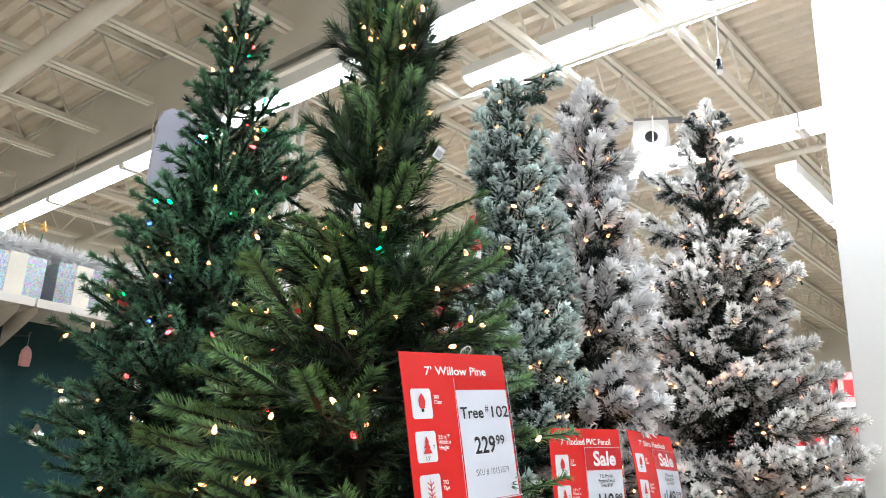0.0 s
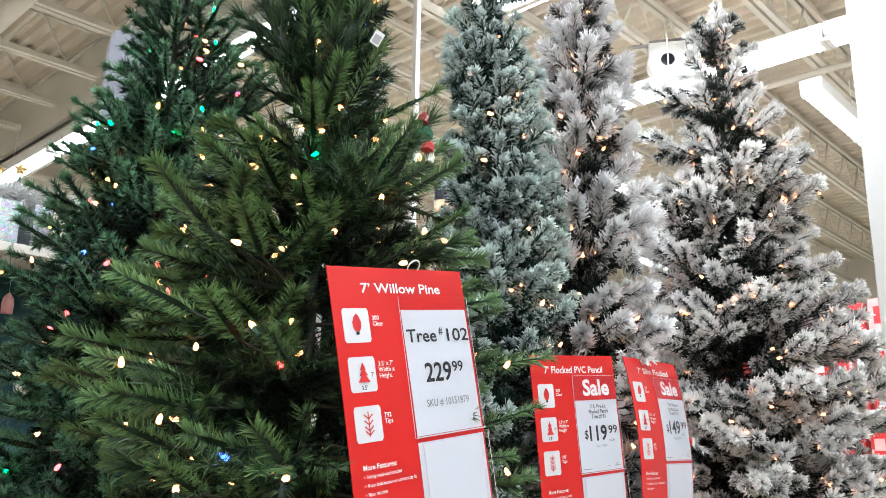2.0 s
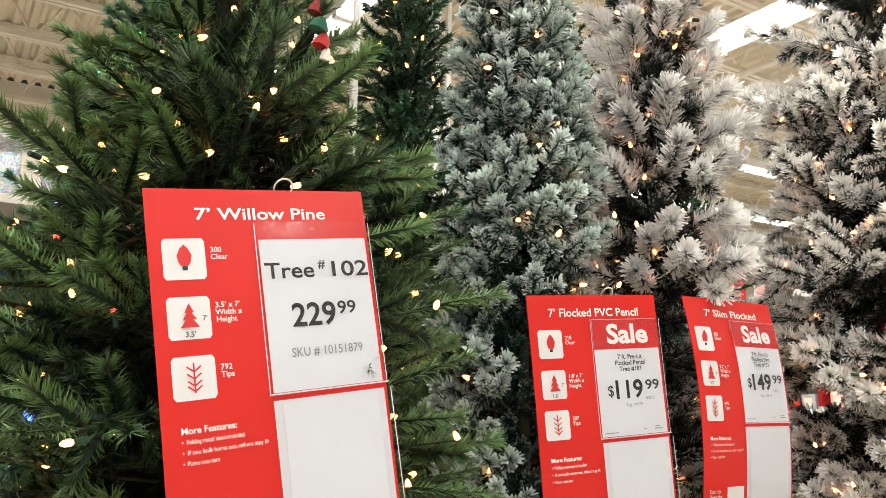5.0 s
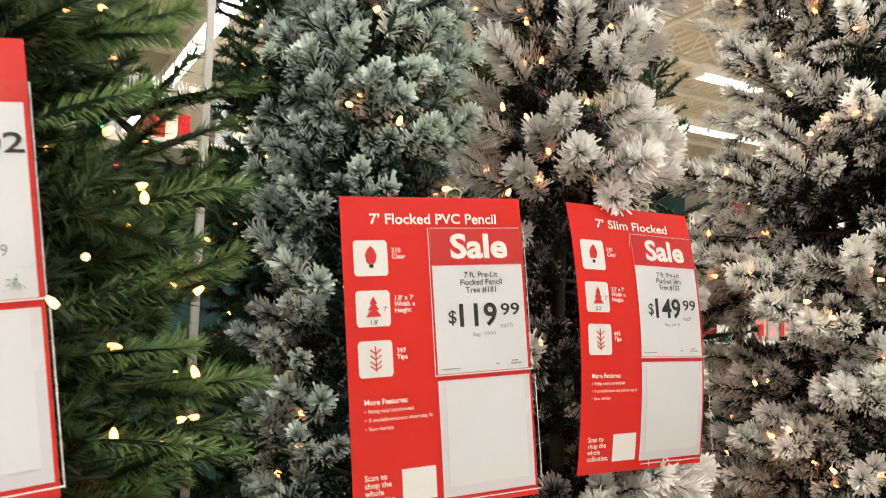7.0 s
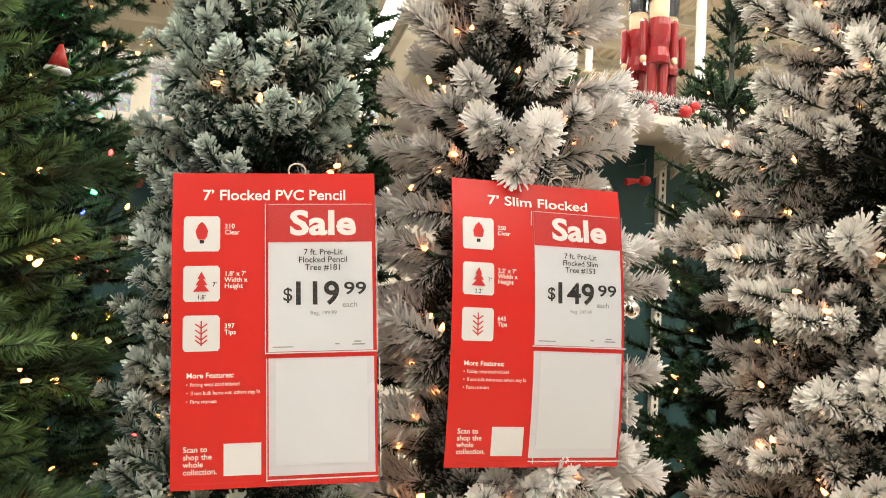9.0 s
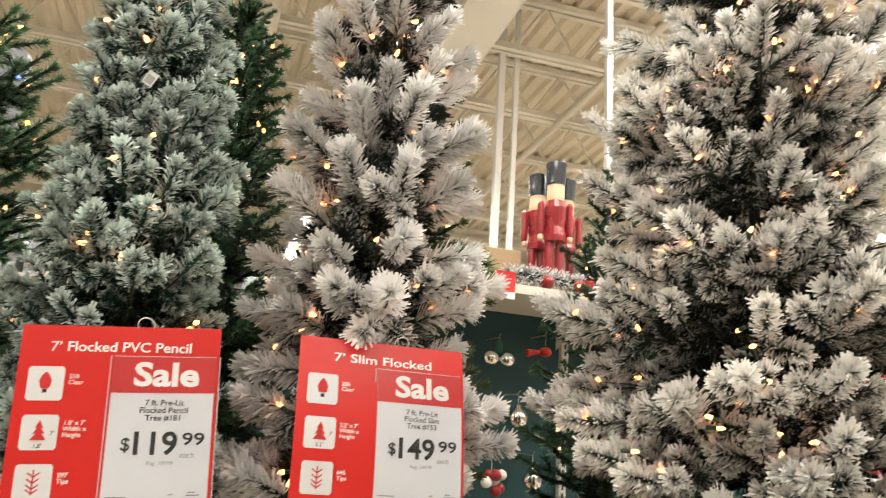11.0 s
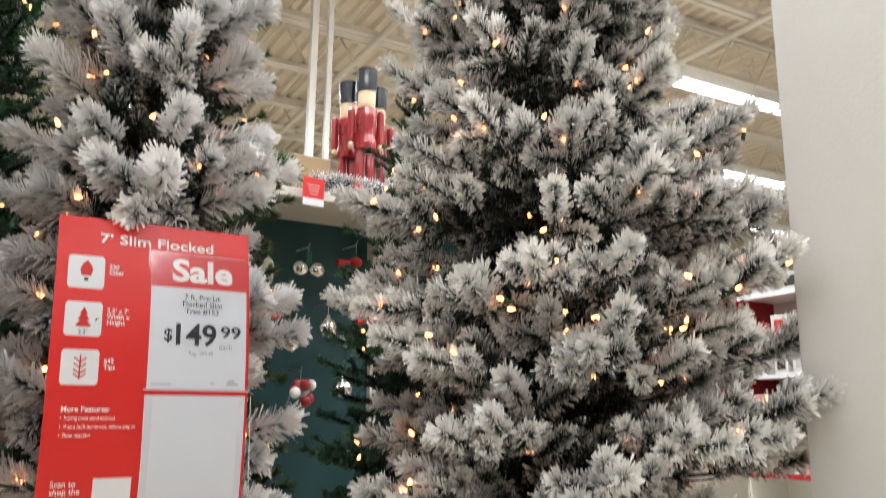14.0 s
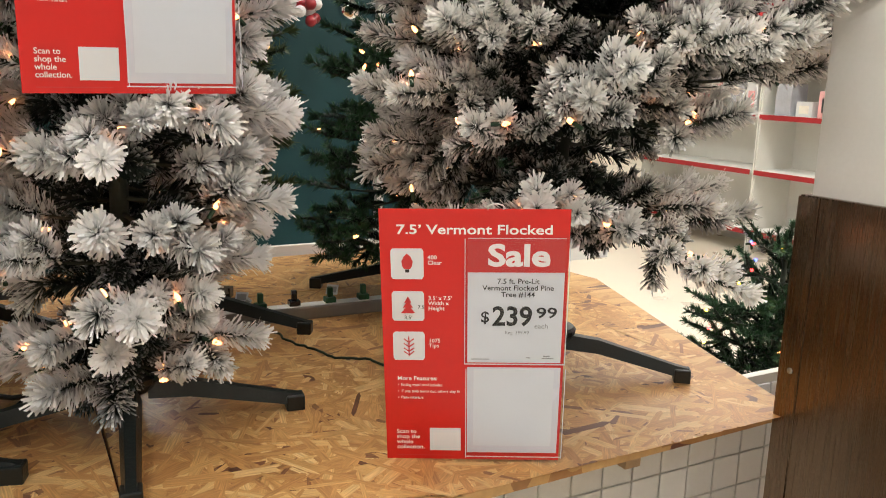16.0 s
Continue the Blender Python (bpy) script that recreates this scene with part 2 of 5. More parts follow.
def glitter(name, colour):
    m, n, l, b = nodes_of(name)
    tc, vo = n.new("ShaderNodeTexCoord"), n.new("ShaderNodeTexVoronoi")
    vo.inputs["Scale"].default_value = 220
    l.new(tc.outputs["Object"], vo.inputs["Vector"])
    bp = n.new("ShaderNodeBump")
    bp.inputs["Strength"].default_value, bp.inputs["Distance"].default_value = 1.0, 0.004
    l.new(vo.outputs["Color"], bp.inputs["Height"])
    l.new(bp.outputs[0], b.inputs["Normal"])
    hs = n.new("ShaderNodeVectorMath")
    hs.operation = "MULTIPLY"
    hs.inputs[1].default_value = colour
    l.new(vo.outputs["Color"], hs.inputs[0])
    ad = n.new("ShaderNodeVectorMath")
    ad.operation = "ADD"
    ad.inputs[1].default_value = tuple(c * 0.45 for c in colour)
    l.new(hs.outputs[0], ad.inputs[0])
    l.new(ad.outputs[0], b.inputs["Base Color"])
    b.inputs["Metallic"].default_value, b.inputs["Roughness"].default_value = 0.7, 0.3
    return m


M_CEIL = paint("beige_ceiling_paint", (0.77, 0.69, 0.565), 0.7, vary=0.18, scale=1.5, fine=30)
M_JOIST = paint("cream_steel_paint", (0.80, 0.755, 0.665), 0.55, vary=0.14, scale=3)
M_GIRDER = paint("white_steel_paint", (0.80, 0.77, 0.71), 0.5, vary=0.1, scale=2)
M_WALL = paint("cream_wall_paint", (0.74, 0.70, 0.62), 0.65, vary=0.1, scale=1.2, fine=60)
M_COLUMN = paint("white_column_paint", (0.80, 0.785, 0.755), 0.45, vary=0.07, scale=2.5, fine=120, bump=0.3)
M_FLOOR = paint("vinyl_floor", (0.70, 0.62, 0.50), 0.3, vary=0.1, scale=3, fine=90, bump=0.05)
M_KICK = brushed_metal("bronzed_kick_plate", (0.23, 0.168, 0.122))
M_SCREW = paint("screw_steel", (0.6, 0.58, 0.55), 0.3, 1.0, fine=200)
M_OSB = strand_board("strand_board")
M_LAMPBODY = paint("lamp_white_enamel", (0.85, 0.85, 0.83), 0.35, vary=0.05)
M_TUBE = glow("lamp_diffuser", (1.0, 0.97, 0.92), 9.0)
M_RED = paint("red_card", (0.66, 0.012, 0.010), 0.38, vary=0.06, scale=4, fine=140, bump=0.05)
M_RED2 = paint("sale_header_red", (0.62, 0.03, 0.035), 0.35, vary=0.05)
M_WHITE = paint("white_card", (0.735, 0.745, 0.785), 0.45, vary=0.05, scale=5, fine=100, bump=0.05)
M_INK = paint("black_ink", (0.02, 0.02, 0.022), 0.5, vary=0.1)
M_GREYINK = paint("grey_ink", (0.30, 0.30, 0.31), 0.5, vary=0.1)
M_WHITEINK = paint("white_ink", (0.88, 0.87, 0.86), 0.5, vary=0.04)
M_SLEEVE = clear_plastic("clear_sleeve")
M_FROST = paint("sleeve_edge", (0.72, 0.72, 0.78), 0.25, vary=0.08)
M_TIE = paint("clear_nylon_tie", (0.78, 0.75, 0.7), 0.3, vary=0.05)
M_STAND = paint("dark_green_stand", (0.006, 0.0105, 0.0105), 0.38, vary=0.3, scale=20, fine=160, bump=0.4)
M_TRUNK = paint("trunk_wrap", (0.05, 0.06, 0.045), 0.8, vary=0.4, scale=30, fine=150, bump=0.6)
M_STEM = paint("branch_wire", (0.045, 0.05, 0.032), 0.7, vary=0.3, scale=30)
M_WIRE = paint("green_wire", (0.012, 0.03, 0.018), 0.45, vary=0.2, scale=20)
M_CLEARWIRE = paint("white_wire", (0.75, 0.74, 0.70), 0.45, vary=0.1)
M_TEAL = paint("teal_back_panel", (0.006, 0.052, 0.058), 0.5, vary=0.15, scale=3)
M_SHELF = paint("cream_shelf_enamel", (0.74, 0.70, 0.62), 0.4, vary=0.08, scale=4)
M_SLOT = paint("upright_enamel", (0.70, 0.68, 0.62), 0.4, vary=0.08)
M_DARK = paint("dark_gap", (0.012, 0.012, 0.012), 0.8)
M_SILVER = glitter("silver_glitter", (0.46, 0.48, 0.53))
M_GOLD = paint("gold_foil", (0.75, 0.52, 0.2), 0.3, 1.0, vary=0.2, fine=200)
M_RIBBON = paint("ivory_ribbon", (0.8, 0.74, 0.62), 0.4, vary=0.15)
M_FUR = paint("white_tinsel", (0.85, 0.84, 0.83), 0.8, vary=0.15)
M_CARD = paint("brown_cardboard", (0.42, 0.29, 0.17), 0.75, vary=0.15, scale=8)
M_NUTRED = paint("red_lacquer", (0.30, 0.012, 0.018), 0.3, vary=0.15, coat=0.3)
M_NUTBLACK = paint("black_lacquer", (0.012, 0.014, 0.022), 0.25, vary=0.1, coat=0.3)
M_NUTSKIN = paint("cream_lacquer", (0.72, 0.55, 0.36), 0.4, vary=0.08)
M_CHROME = paint("mirror_bauble", (0.85, 0.86, 0.86), 0.1, 1.0, vary=0.05)
M_REDSHELF = paint("red_shelf_enamel", (0.34, 0.012, 0.016), 0.4, vary=0.1)
M_PACK = [paint("package_" + n, c, 0.45, vary=0.2, scale=12) for n, c in (("white", (0.6, 0.59, 0.58)), ("red", (0.5, 0.02, 0.02)), ("pink", (0.7, 0.35, 0.33)), ("grey", (0.4, 0.4, 0.42)), ("black", (0.03, 0.03, 0.03)), ("ivory", (0.72, 0.66, 0.55)))]
M_BULB = glow("warm_bulb", (1.0, 0.33, 0.115), 8.0)
M_BULBS = [glow("bulb_" + n, c, 20.0) for n, c in (("blue", (0.03, 0.06, 1.0)), ("red", (1.0, 0.03, 0.03)), ("green", (0.03, 0.9, 0.15)), ("amber", (1.0, 0.4, 0.05)))]
M_SOCKET = paint("bulb_socket", (0.02, 0.06, 0.03), 0.5)
# Greens: near-black roots and inner tips put the crown's inner shade into the colour.
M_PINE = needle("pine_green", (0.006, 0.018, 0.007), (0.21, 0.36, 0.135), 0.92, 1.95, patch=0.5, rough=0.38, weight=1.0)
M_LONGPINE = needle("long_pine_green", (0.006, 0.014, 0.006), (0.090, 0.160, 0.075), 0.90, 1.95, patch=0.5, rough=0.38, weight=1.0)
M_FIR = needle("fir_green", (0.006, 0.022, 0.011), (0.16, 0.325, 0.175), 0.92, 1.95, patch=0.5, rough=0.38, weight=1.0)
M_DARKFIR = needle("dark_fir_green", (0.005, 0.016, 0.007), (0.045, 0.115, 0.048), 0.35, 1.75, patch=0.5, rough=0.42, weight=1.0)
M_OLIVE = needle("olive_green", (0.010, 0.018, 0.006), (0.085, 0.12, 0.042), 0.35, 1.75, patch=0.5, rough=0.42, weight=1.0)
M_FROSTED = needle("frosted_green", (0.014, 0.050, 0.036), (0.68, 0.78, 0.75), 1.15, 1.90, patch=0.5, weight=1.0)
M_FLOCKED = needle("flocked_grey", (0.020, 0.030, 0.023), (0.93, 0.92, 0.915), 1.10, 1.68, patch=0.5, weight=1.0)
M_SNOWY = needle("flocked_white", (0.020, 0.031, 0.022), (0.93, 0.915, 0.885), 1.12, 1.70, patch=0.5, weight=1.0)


def strand_stuff(name):
    """Single wood strands: each its own tone, with grain running along it."""
    m, n, l, b = nodes_of(name)
    geo, ramp = n.new("ShaderNodeNewGeometry"), n.new("ShaderNodeValToRGB")
    e = ramp.color_ramp.elements
    e[0].position, e[0].color = 0.0, (0.10, 0.034, 0.018, 1)
    e[1].position, e[1].color = 1.0, (0.68, 0.45, 0.20, 1)
    for pos, c in ((0.03, (0.22, 0.085, 0.034, 1)), (0.07, (0.42, 0.20, 0.066, 1)), (0.45, (0.51, 0.262, 0.088, 1)), (0.8, (0.60, 0.345, 0.125, 1))):
        ramp.color_ramp.elements.new(pos).color = c
    l.new(geo.outputs["Random Per Island"], ramp.inputs[0])
    uvn, mp, no = n.new("ShaderNodeUVMap"), n.new("ShaderNodeMapping"), n.new("ShaderNodeTexNoise")
    mp.inputs["Scale"].default_value = (25, 420, 1)
    no.inputs["Scale"].default_value, no.inputs["Detail"].default_value = 1.0, 4
    l.new(uvn.outputs[0], mp.inputs["Vector"])
    l.new(mp.outputs[0], no.inputs["Vector"])
    rg = n.new("ShaderNodeMapRange")
    rg.inputs["From Min"].default_value, rg.inputs["From Max"].default_value = 0.3, 0.7
    rg.inputs["To Min"].default_value, rg.inputs["To Max"].default_value = 0.68, 1.22
    l.new(no.outputs["Fac"], rg.inputs["Value"])
    sc = n.new("ShaderNodeVectorMath")
    sc.operation = "SCALE"
    l.new(ramp.outputs[0], sc.inputs[0])
    l.new(rg.outputs[0], sc.inputs["Scale"])
    l.new(sc.outputs[0], b.inputs["Base Color"])
    bp = n.new("ShaderNodeBump")
    bp.inputs["Strength"].default_value, bp.inputs["Distance"].default_value = 0.4, 0.0008
    l.new(no.outputs["Fac"], bp.inputs["Height"])
    l.new(bp.outputs[0], b.inputs["Normal"])
    b.inputs["Roughness"].default_value = 0.40
    return m


M_STRAND = strand_stuff("wood_strands")


# ---- floor, walls, ceiling, column ----
lone("floor", cube(-9, -7, -0.1, 15, 11, 0.0), M_FLOOR, at(0, 0), "cream vinyl store floor, polished and lightly worn", "floor", kind="structure")
lone("wall_north", cube(-9, 10.0, 0, 15, 10.2, CEIL_Z), M_WALL, at(0, 0), "cream painted far wall of the store", "wall", kind="structure")
lone("wall_south", cube(-9, -7.2, 0, 15, -7.0, CEIL_Z), M_WALL, at(0, 0), "cream painted store wall", "wall", kind="structure")
lone("wall_east", cube(14.8, -7, 0, 15, 10.0, CEIL_Z), M_WALL, at(0, 0), "cream painted end wall of the store", "wall", kind="structure")
lone("wall_west", cube(-9.2, -7, 0, -9, 10.0, CEIL_Z), M_WALL, at(0, 0), "cream painted end wall of the store", "wall", kind="structure")


def deck():
    """Corrugated steel roof deck, ribs running along v."""
    bm = bmesh.new()
    pitch, deep = 0.15, 0.045
    u0, u1, v0, v1 = -9.0, 15.0, -7.0, 10.0
    steps = int((u1 - u0) / pitch)
    row = []
    for k in range(steps):
        a = u0 + k * pitch
        for du, dz in ((0.0, 0.0), (0.06, 0.0), (0.085, deep), (0.125, deep)):
            row.append((a + du, CEIL_Z + dz))
    row.append((u1, CEIL_Z))
    lo = [bm.verts.new((a, v0, z)) for a, z in row]
    hi = [bm.verts.new((a, v1, z)) for a, z in row]
    for k in range(len(row) - 1):
        bm.faces.new((lo[k], hi[k], hi[k + 1], lo[k + 1]))
    box(bm, u0, v0, CEIL_Z + 0.06, u1, v1, CEIL_Z + 0.16)
    return bm


ceiling = lone("ceiling", deck(), M_CEIL, at(0, 0), "beige painted corrugated steel roof deck", "ceiling", kind="structure")


def joist_mesh(u0, u1):
    """Open web joist along u: two-angle top and bottom chords, zigzag bar between."""
    bm = bmesh.new()
    top, low = CEIL_Z - 0.004, CEIL_Z - 0.50
    for z0, z1 in ((top - 0.05, top), (low, low + 0.05)):
        box(bm, u0, -0.055, z0, u1, -0.012, z1)
        box(bm, u0, 0.012, z0, u1, 0.055, z1)
    n = max(2, int((u1 - u0) / 0.55))
    step = (u1 - u0) / n
    pts = []
    for k in range(n + 1):
        pts.append((u0 + k * step, 0, top - 0.03))
        if k < n:
            pts.append((u0 + (k + 0.5) * step, 0, low + 0.03))
    for a, b in zip(pts, pts[1:]):
        tube(bm, (a, b), 0.011, 5)
    return bm


GIRDER_U = 0.78
for k, (ju0, ju1, vs) in enumerate(((-8.8, GIRDER_U - 0.2, np.arange(-6.0, 9.9, 0.95)), (GIRDER_U + 0.2, 14.7, np.arange(-6.3, 9.9, 0.95)))):
    me = finish("roof_joist", joist_mesh(ju0, ju1), M_JOIST)
    for jv in vs:
        ob = new("roof_joist", me)
        ob.matrix_basis = at(0, float(jv))
        tagged(ob, "cream painted open-web steel roof joist under the deck", "joist", "roof joists", "structure")

bm = bmesh.new()
box(bm, GIRDER_U - 0.17, -6.9, 4.36, GIRDER_U + 0.17, 9.95, 4.385)
box(bm, GIRDER_U - 0.015, -6.9, 4.385, GIRDER_U + 0.015, 9.95, CEIL_Z - 0.03)
box(bm, GIRDER_U - 0.17, -6.9, CEIL_Z - 0.03, GIRDER_U + 0.17, 9.95, CEIL_Z - 0.005)
box(bm, GIRDER_U - 0.155, -6.9, 4.5, GIRDER_U - 0.10, 9.95, CEIL_Z - 0.035)
lone("roof_girder", bm, M_GIRDER, at(0, 0), "white painted steel girder carrying the roof joists", "girder", kind="structure")
for su, brz, off in ((-0.55, 4.45, 0.07), (2.1, 4.62, 0.03), (4.7, 4.62, 0.03)):
    bm = bmesh.new()
    tube(bm, ((0, -6.8, 0), (0, 9.9, 0)), off, 14)
    lone("overhead_pipe", bm, M_JOIST, at(su, 0, brz), "cream painted overhead pipe under the roof joists", "pipe", "overhead pipes", "structure", smooth=True)

# column between the display and the aisle, with a metal kick plate
COL = (0.735, -0.80, 1.22, 0.004)
KICK_Z = 1.03
bm = cube(COL[0], COL[1], KICK_Z - 0.004, COL[2], COL[3], CEIL_Z - 0.01, 0.004)
column = lone("column_1", bm, M_COLUMN, at(0, 0), "white painted square store column, scuffed, with a bronzed metal kick plate", "column", kind="structure")
kick = part("kick_plate", cube(COL[0] - 0.014, COL[1] - 0.014, 0.002, COL[2] + 0.014, COL[3] + 0.014, KICK_Z, 0.003), M_KICK, column, "brushed dark bronze metal kick plate")
part("corner_trim", cube(COL[0] - 0.0165, COL[3] - 0.03, 0.01, COL[0] - 0.014, COL[3] + 0.014, KICK_Z - 0.003), M_KICK, column, "folded edge strip of the kick plate")
for z in (0.42, 0.70, 0.16):
    bm = bmesh.new()
    lathe(bm, ((0.006, 0), (0.006, 0.0015), (0.004, 0.0028)), 10)
    part("screw", bm, M_SCREW, column, "", pose(COL[0] - 0.0165, COL[3] - 0.012, z, 0, -90, 0))

# ---- strip lamps ----
LAMP_MESH = {}


def lamp_run(u, v, z, length, along):
    n = max(1, round(length / 1.22))
    seg = length / n
    for k in range(n):
        c = -length / 2 + (k + 0.5) * seg
        m = at(u + c, v, z) if along == "u" else at(u, v + c, z, 90)
        key = round(seg, 3)
        t = thing("strip_lamp", m, "white enamel fluorescent strip lamp, lit, hung under the roof joists", "lamp", "strip lamps")
        if key not in LAMP_MESH:
            h = seg / 2
            bm = cube(-h + 0.004, -0.075, -0.03, h - 0.004, 0.075, 0.06, 0.004)
            bd = bmesh.new()
            pr = [(-0.06, -0.031), (-0.066, -0.045), (-0.05, -0.062), (0.05, -0.062), (0.066, -0.045), (0.06, -0.031)]
            a = [bd.verts.new((-h + 0.035, y, z)) for y, z in pr]
            b = [bd.verts.new((h - 0.035, y, z)) for y, z in pr]
            for i in range(len(pr)):
                bd.faces.new((a[i], a[(i + 1) % 6], b[(i + 1) % 6], b[i]))
            bd.faces.new(a[::-1])
            bd.faces.new(b)
            LAMP_MESH[key] = (finish("housing", bm, M_LAMPBODY), finish("diffuser", bd, M_TUBE), finish("end_cap", cube(-0.016, -0.072, -0.06, 0.016, 0.072, -0.03, 0.003), M_LAMPBODY), finish("hanger_rod", tube(bmesh.new(), ((0, 0, 0.06), (0, 0, 0.38)), 0.004, 6), M_JOIST))
        hs, df, ec, rod = LAMP_MESH[key]
        shared("housing", hs, t)
        shared("diffuser", df, t, None, "lit white tube diffuser")
        for s in (-1, 1):
            shared("end_cap", ec, t, pose(s * (seg / 2 - 0.018), 0, 0))
        shared("hanger_rod", rod, t, pose(seg * 0.3, 0, 0))


for su, sv, sz, sl, sd in STRIPS:
    lamp_run(su, sv, sz, sl, sd)


# ---- plywood platform ----
platform = thing("display_platform", at(0, 0), "low display platform topped with bare strand board sheets", "platform")


def sheet(corners, top, thick):
    bm = bmesh.new()
    hi = [bm.verts.new((a, b, top)) for a, b in corners]
    lo = [bm.verts.new((a, b, top - thick)) for a, b in corners]
    bm.faces.new(hi)
    bm.faces.new(lo[::-1])
    n = len(corners)
    for k in range(n):
        bm.faces.new((hi[k], lo[k], lo[(k + 1) % n], hi[(k + 1) % n]))
    bmesh.ops.bevel(bm, geom=[e for e in bm.edges if abs(e.verts[0].co.z - top) < 1e-4 and abs(e.verts[1].co.z - top) < 1e-4], offset=0.0015, segments=1, affect="EDGES")
    return bm


SEAM = -0.434
for cs in (((SEAM + 0.002, -0.01), (0.79, 0.02), (0.80, 0.10), (1.09, 1.02), (1.05, 1.22), (SEAM + 0.002, 1.22)),
           ((SEAM - 1.22, -0.005), (SEAM - 0.002, -0.005), (SEAM - 0.002, 1.22), (SEAM - 1.22, 1.22)),
           ((SEAM - 2.44, -0.0), (SEAM - 1.223, -0.0), (SEAM - 1.223, 1.22), (SEAM - 2.44, 1.22)),
           ((SEAM - 1.22, 1.223), (1.02, 1.223), (0.85, 1.69), (SEAM - 1.22, 1.69)),
           ((SEAM - 2.44, 1.223), (SEAM - 1.223, 1.223), (SEAM - 1.223, 1.69), (SEAM - 2.44, 1.69))):
    part("board", sheet(cs, DECK_Z, 0.018), M_OSB, platform, "strand board sheet with coarse wood flakes")
for k, bu in enumerate((-2.7, -1.9, -1.1, -0.3, 0.45)):
    part("bearer", cube(bu, 0.12, DECK_Z - 0.107, bu + 0.038, 1.6, DECK_Z - 0.0185, 0.002), M_CARD, platform, "softwood bearer under the sheets")
    for bv in (0.62, 1.45):
        part("leg", cube(bu - 0.045, bv, 0.0, bu - 0.001, bv + 0.09, DECK_Z - 0.02, 0.002), M_CARD, platform)


def strands(u0, u1, v0, v1, count, seed):
    """Loose-looking wood strands pressed into the sheets' faces."""
    rng = np.random.default_rng(seed)
    cx, cy = rng.uniform(u0, u1, count), rng.uniform(v0, v1, count)
    ln, wd = rng.gamma(4.0, 0.010, count) + 0.014, rng.gamma(3.0, 0.0019, count) + 0.002
    an = rng.uniform(0, np.pi, count)
    ca, sa = np.cos(an), np.sin(an)
    z = DECK_Z + 0.0003 + 0.0009 * rng.random(count)
    shape = np.array(((-1, -0.3), (-0.8, -1), (0.7, -1), (1, 0.1), (0.75, 1), (-0.85, 0.8)))
    pts = shape[None] * rng.uniform(0.75, 1.15, (count, 6, 2))
    lx, ly = pts[..., 0] * ln[:, None], pts[..., 1] * wd[:, None]
    x = np.clip(cx[:, None] + ca[:, None] * lx - sa[:, None] * ly, u0, u1)
    y = np.clip(cy[:, None] + sa[:, None] * lx + ca[:, None] * ly, v0, v1)
    v = np.stack([x, y, np.repeat(z[:, None], 6, 1)], -1).reshape(-1, 3)
    me = bpy.data.meshes.new("strand")
    me.from_pydata(v.tolist(), [], [tuple(range(6 * i, 6 * i + 6)) for i in range(count)])
    layer = me.uv_layers.new(name="UVMap")
    off = rng.uniform(0, 50, (count, 1))
    layer.data.foreach_set("uv", np.stack([lx + off, ly + off], -1).astype(np.float32).ravel())
    me.materials.append(M_STRAND)
    ob = new("strand_layer", me)
    ob.parent = platform
    return tagged(ob, "pressed wood strands of mixed tones", kind="stuff")


strands(SEAM + 0.003, 0.782, 0.0, 1.21, 5600, 61)
strands(SEAM - 0.9, SEAM - 0.003, 0.0, 1.21, 2400, 62)
strands(SEAM - 0.5, 0.84, 1.224, 1.685, 1500, 63)
strands(0.785, 0.94, 0.56, 1.21, 240, 64)
strands(0.785, 0.86, 0.32, 0.56, 60, 65)
# Unseen dark strip added below the seam, so no light shows through it.
part("seam_dark_strip", cube(SEAM - 0.04, 0.03, DECK_Z - 0.06, SEAM + 0.04, 1.6, DECK_Z - 0.0185, 0.002), M_STAND, platform, "dark strip added under the joint so the seam stays dark")
# white tiled skirt under the sheets
skirt = part("skirt_panel", cube(0.16, 0.22, 0.0, 1.05, 0.24, DECK_Z - 0.022), M_SLOT, platform, "recessed panel of white square tiles")
tile = finish("tile", cube(-0.0375, -0.006, -0.0375, 0.0375, 0.0, 0.0375, 0.002), M_COLUMN)
for a in range(11):
    for b in range(7):
        shared("tile", tile, skirt, pose(0.20 + a * 0.079, 0.219, 0.05 + b * 0.079))


# ---- where the signs hang: upper corners and the way down ----
SIGN_PLACES = {
    "willow": ((-0.048, 0.979, 1.636), (0.124, 1.196, 1.673), (0.034, 0.008, -0.254)),
    "pencil": ((0.246, 1.605, 1.582), (0.442, 1.806, 1.603), (0.018, 0.006, -0.261)),
    "slim": ((0.483, 1.93, 1.616), (0.652, 2.16, 1.619), (0.019, -0.018, -0.420)),
    "pine": ((0.887, 2.187, 1.031), (1.146, 2.290, 1.039), (-0.019, 0.071, -0.4255)),
}


def sign_matrix(tl, tr, down):
    x = (Vector(tr) - Vector(tl)).normalized()
    d = Vector(down)
    zax = -(d - x * d.dot(x)).normalized()
    m = Matrix((x, zax.cross(x), zax)).transposed().to_4x4()
    m.translation = tl
    return m


SIGN_INVERSE = [sign_matrix(*s).inverted() for s in SIGN_PLACES.values()]


def clear_of_signs(m, length, spec):
    """Whether a limb keeps out of the space just before each sign, which was hung over the limbs."""
    for inv in SIGN_INVERSE:
        for s in (0.4, 0.7, 0.95, 0.95 + 0.5 * spec["tip"] / length, 0.95 + 0.95 * spec["tip"] / length):
            p = inv @ (m @ Vector((s * length, 0, spec.get("curl", 0.12) * length * s * s)))
            edge = 0.015
            if -edge < p.x < 0.279 + edge and -0.435 < p.z < 0.02 and p.y < 0.075:
                return False
    return True


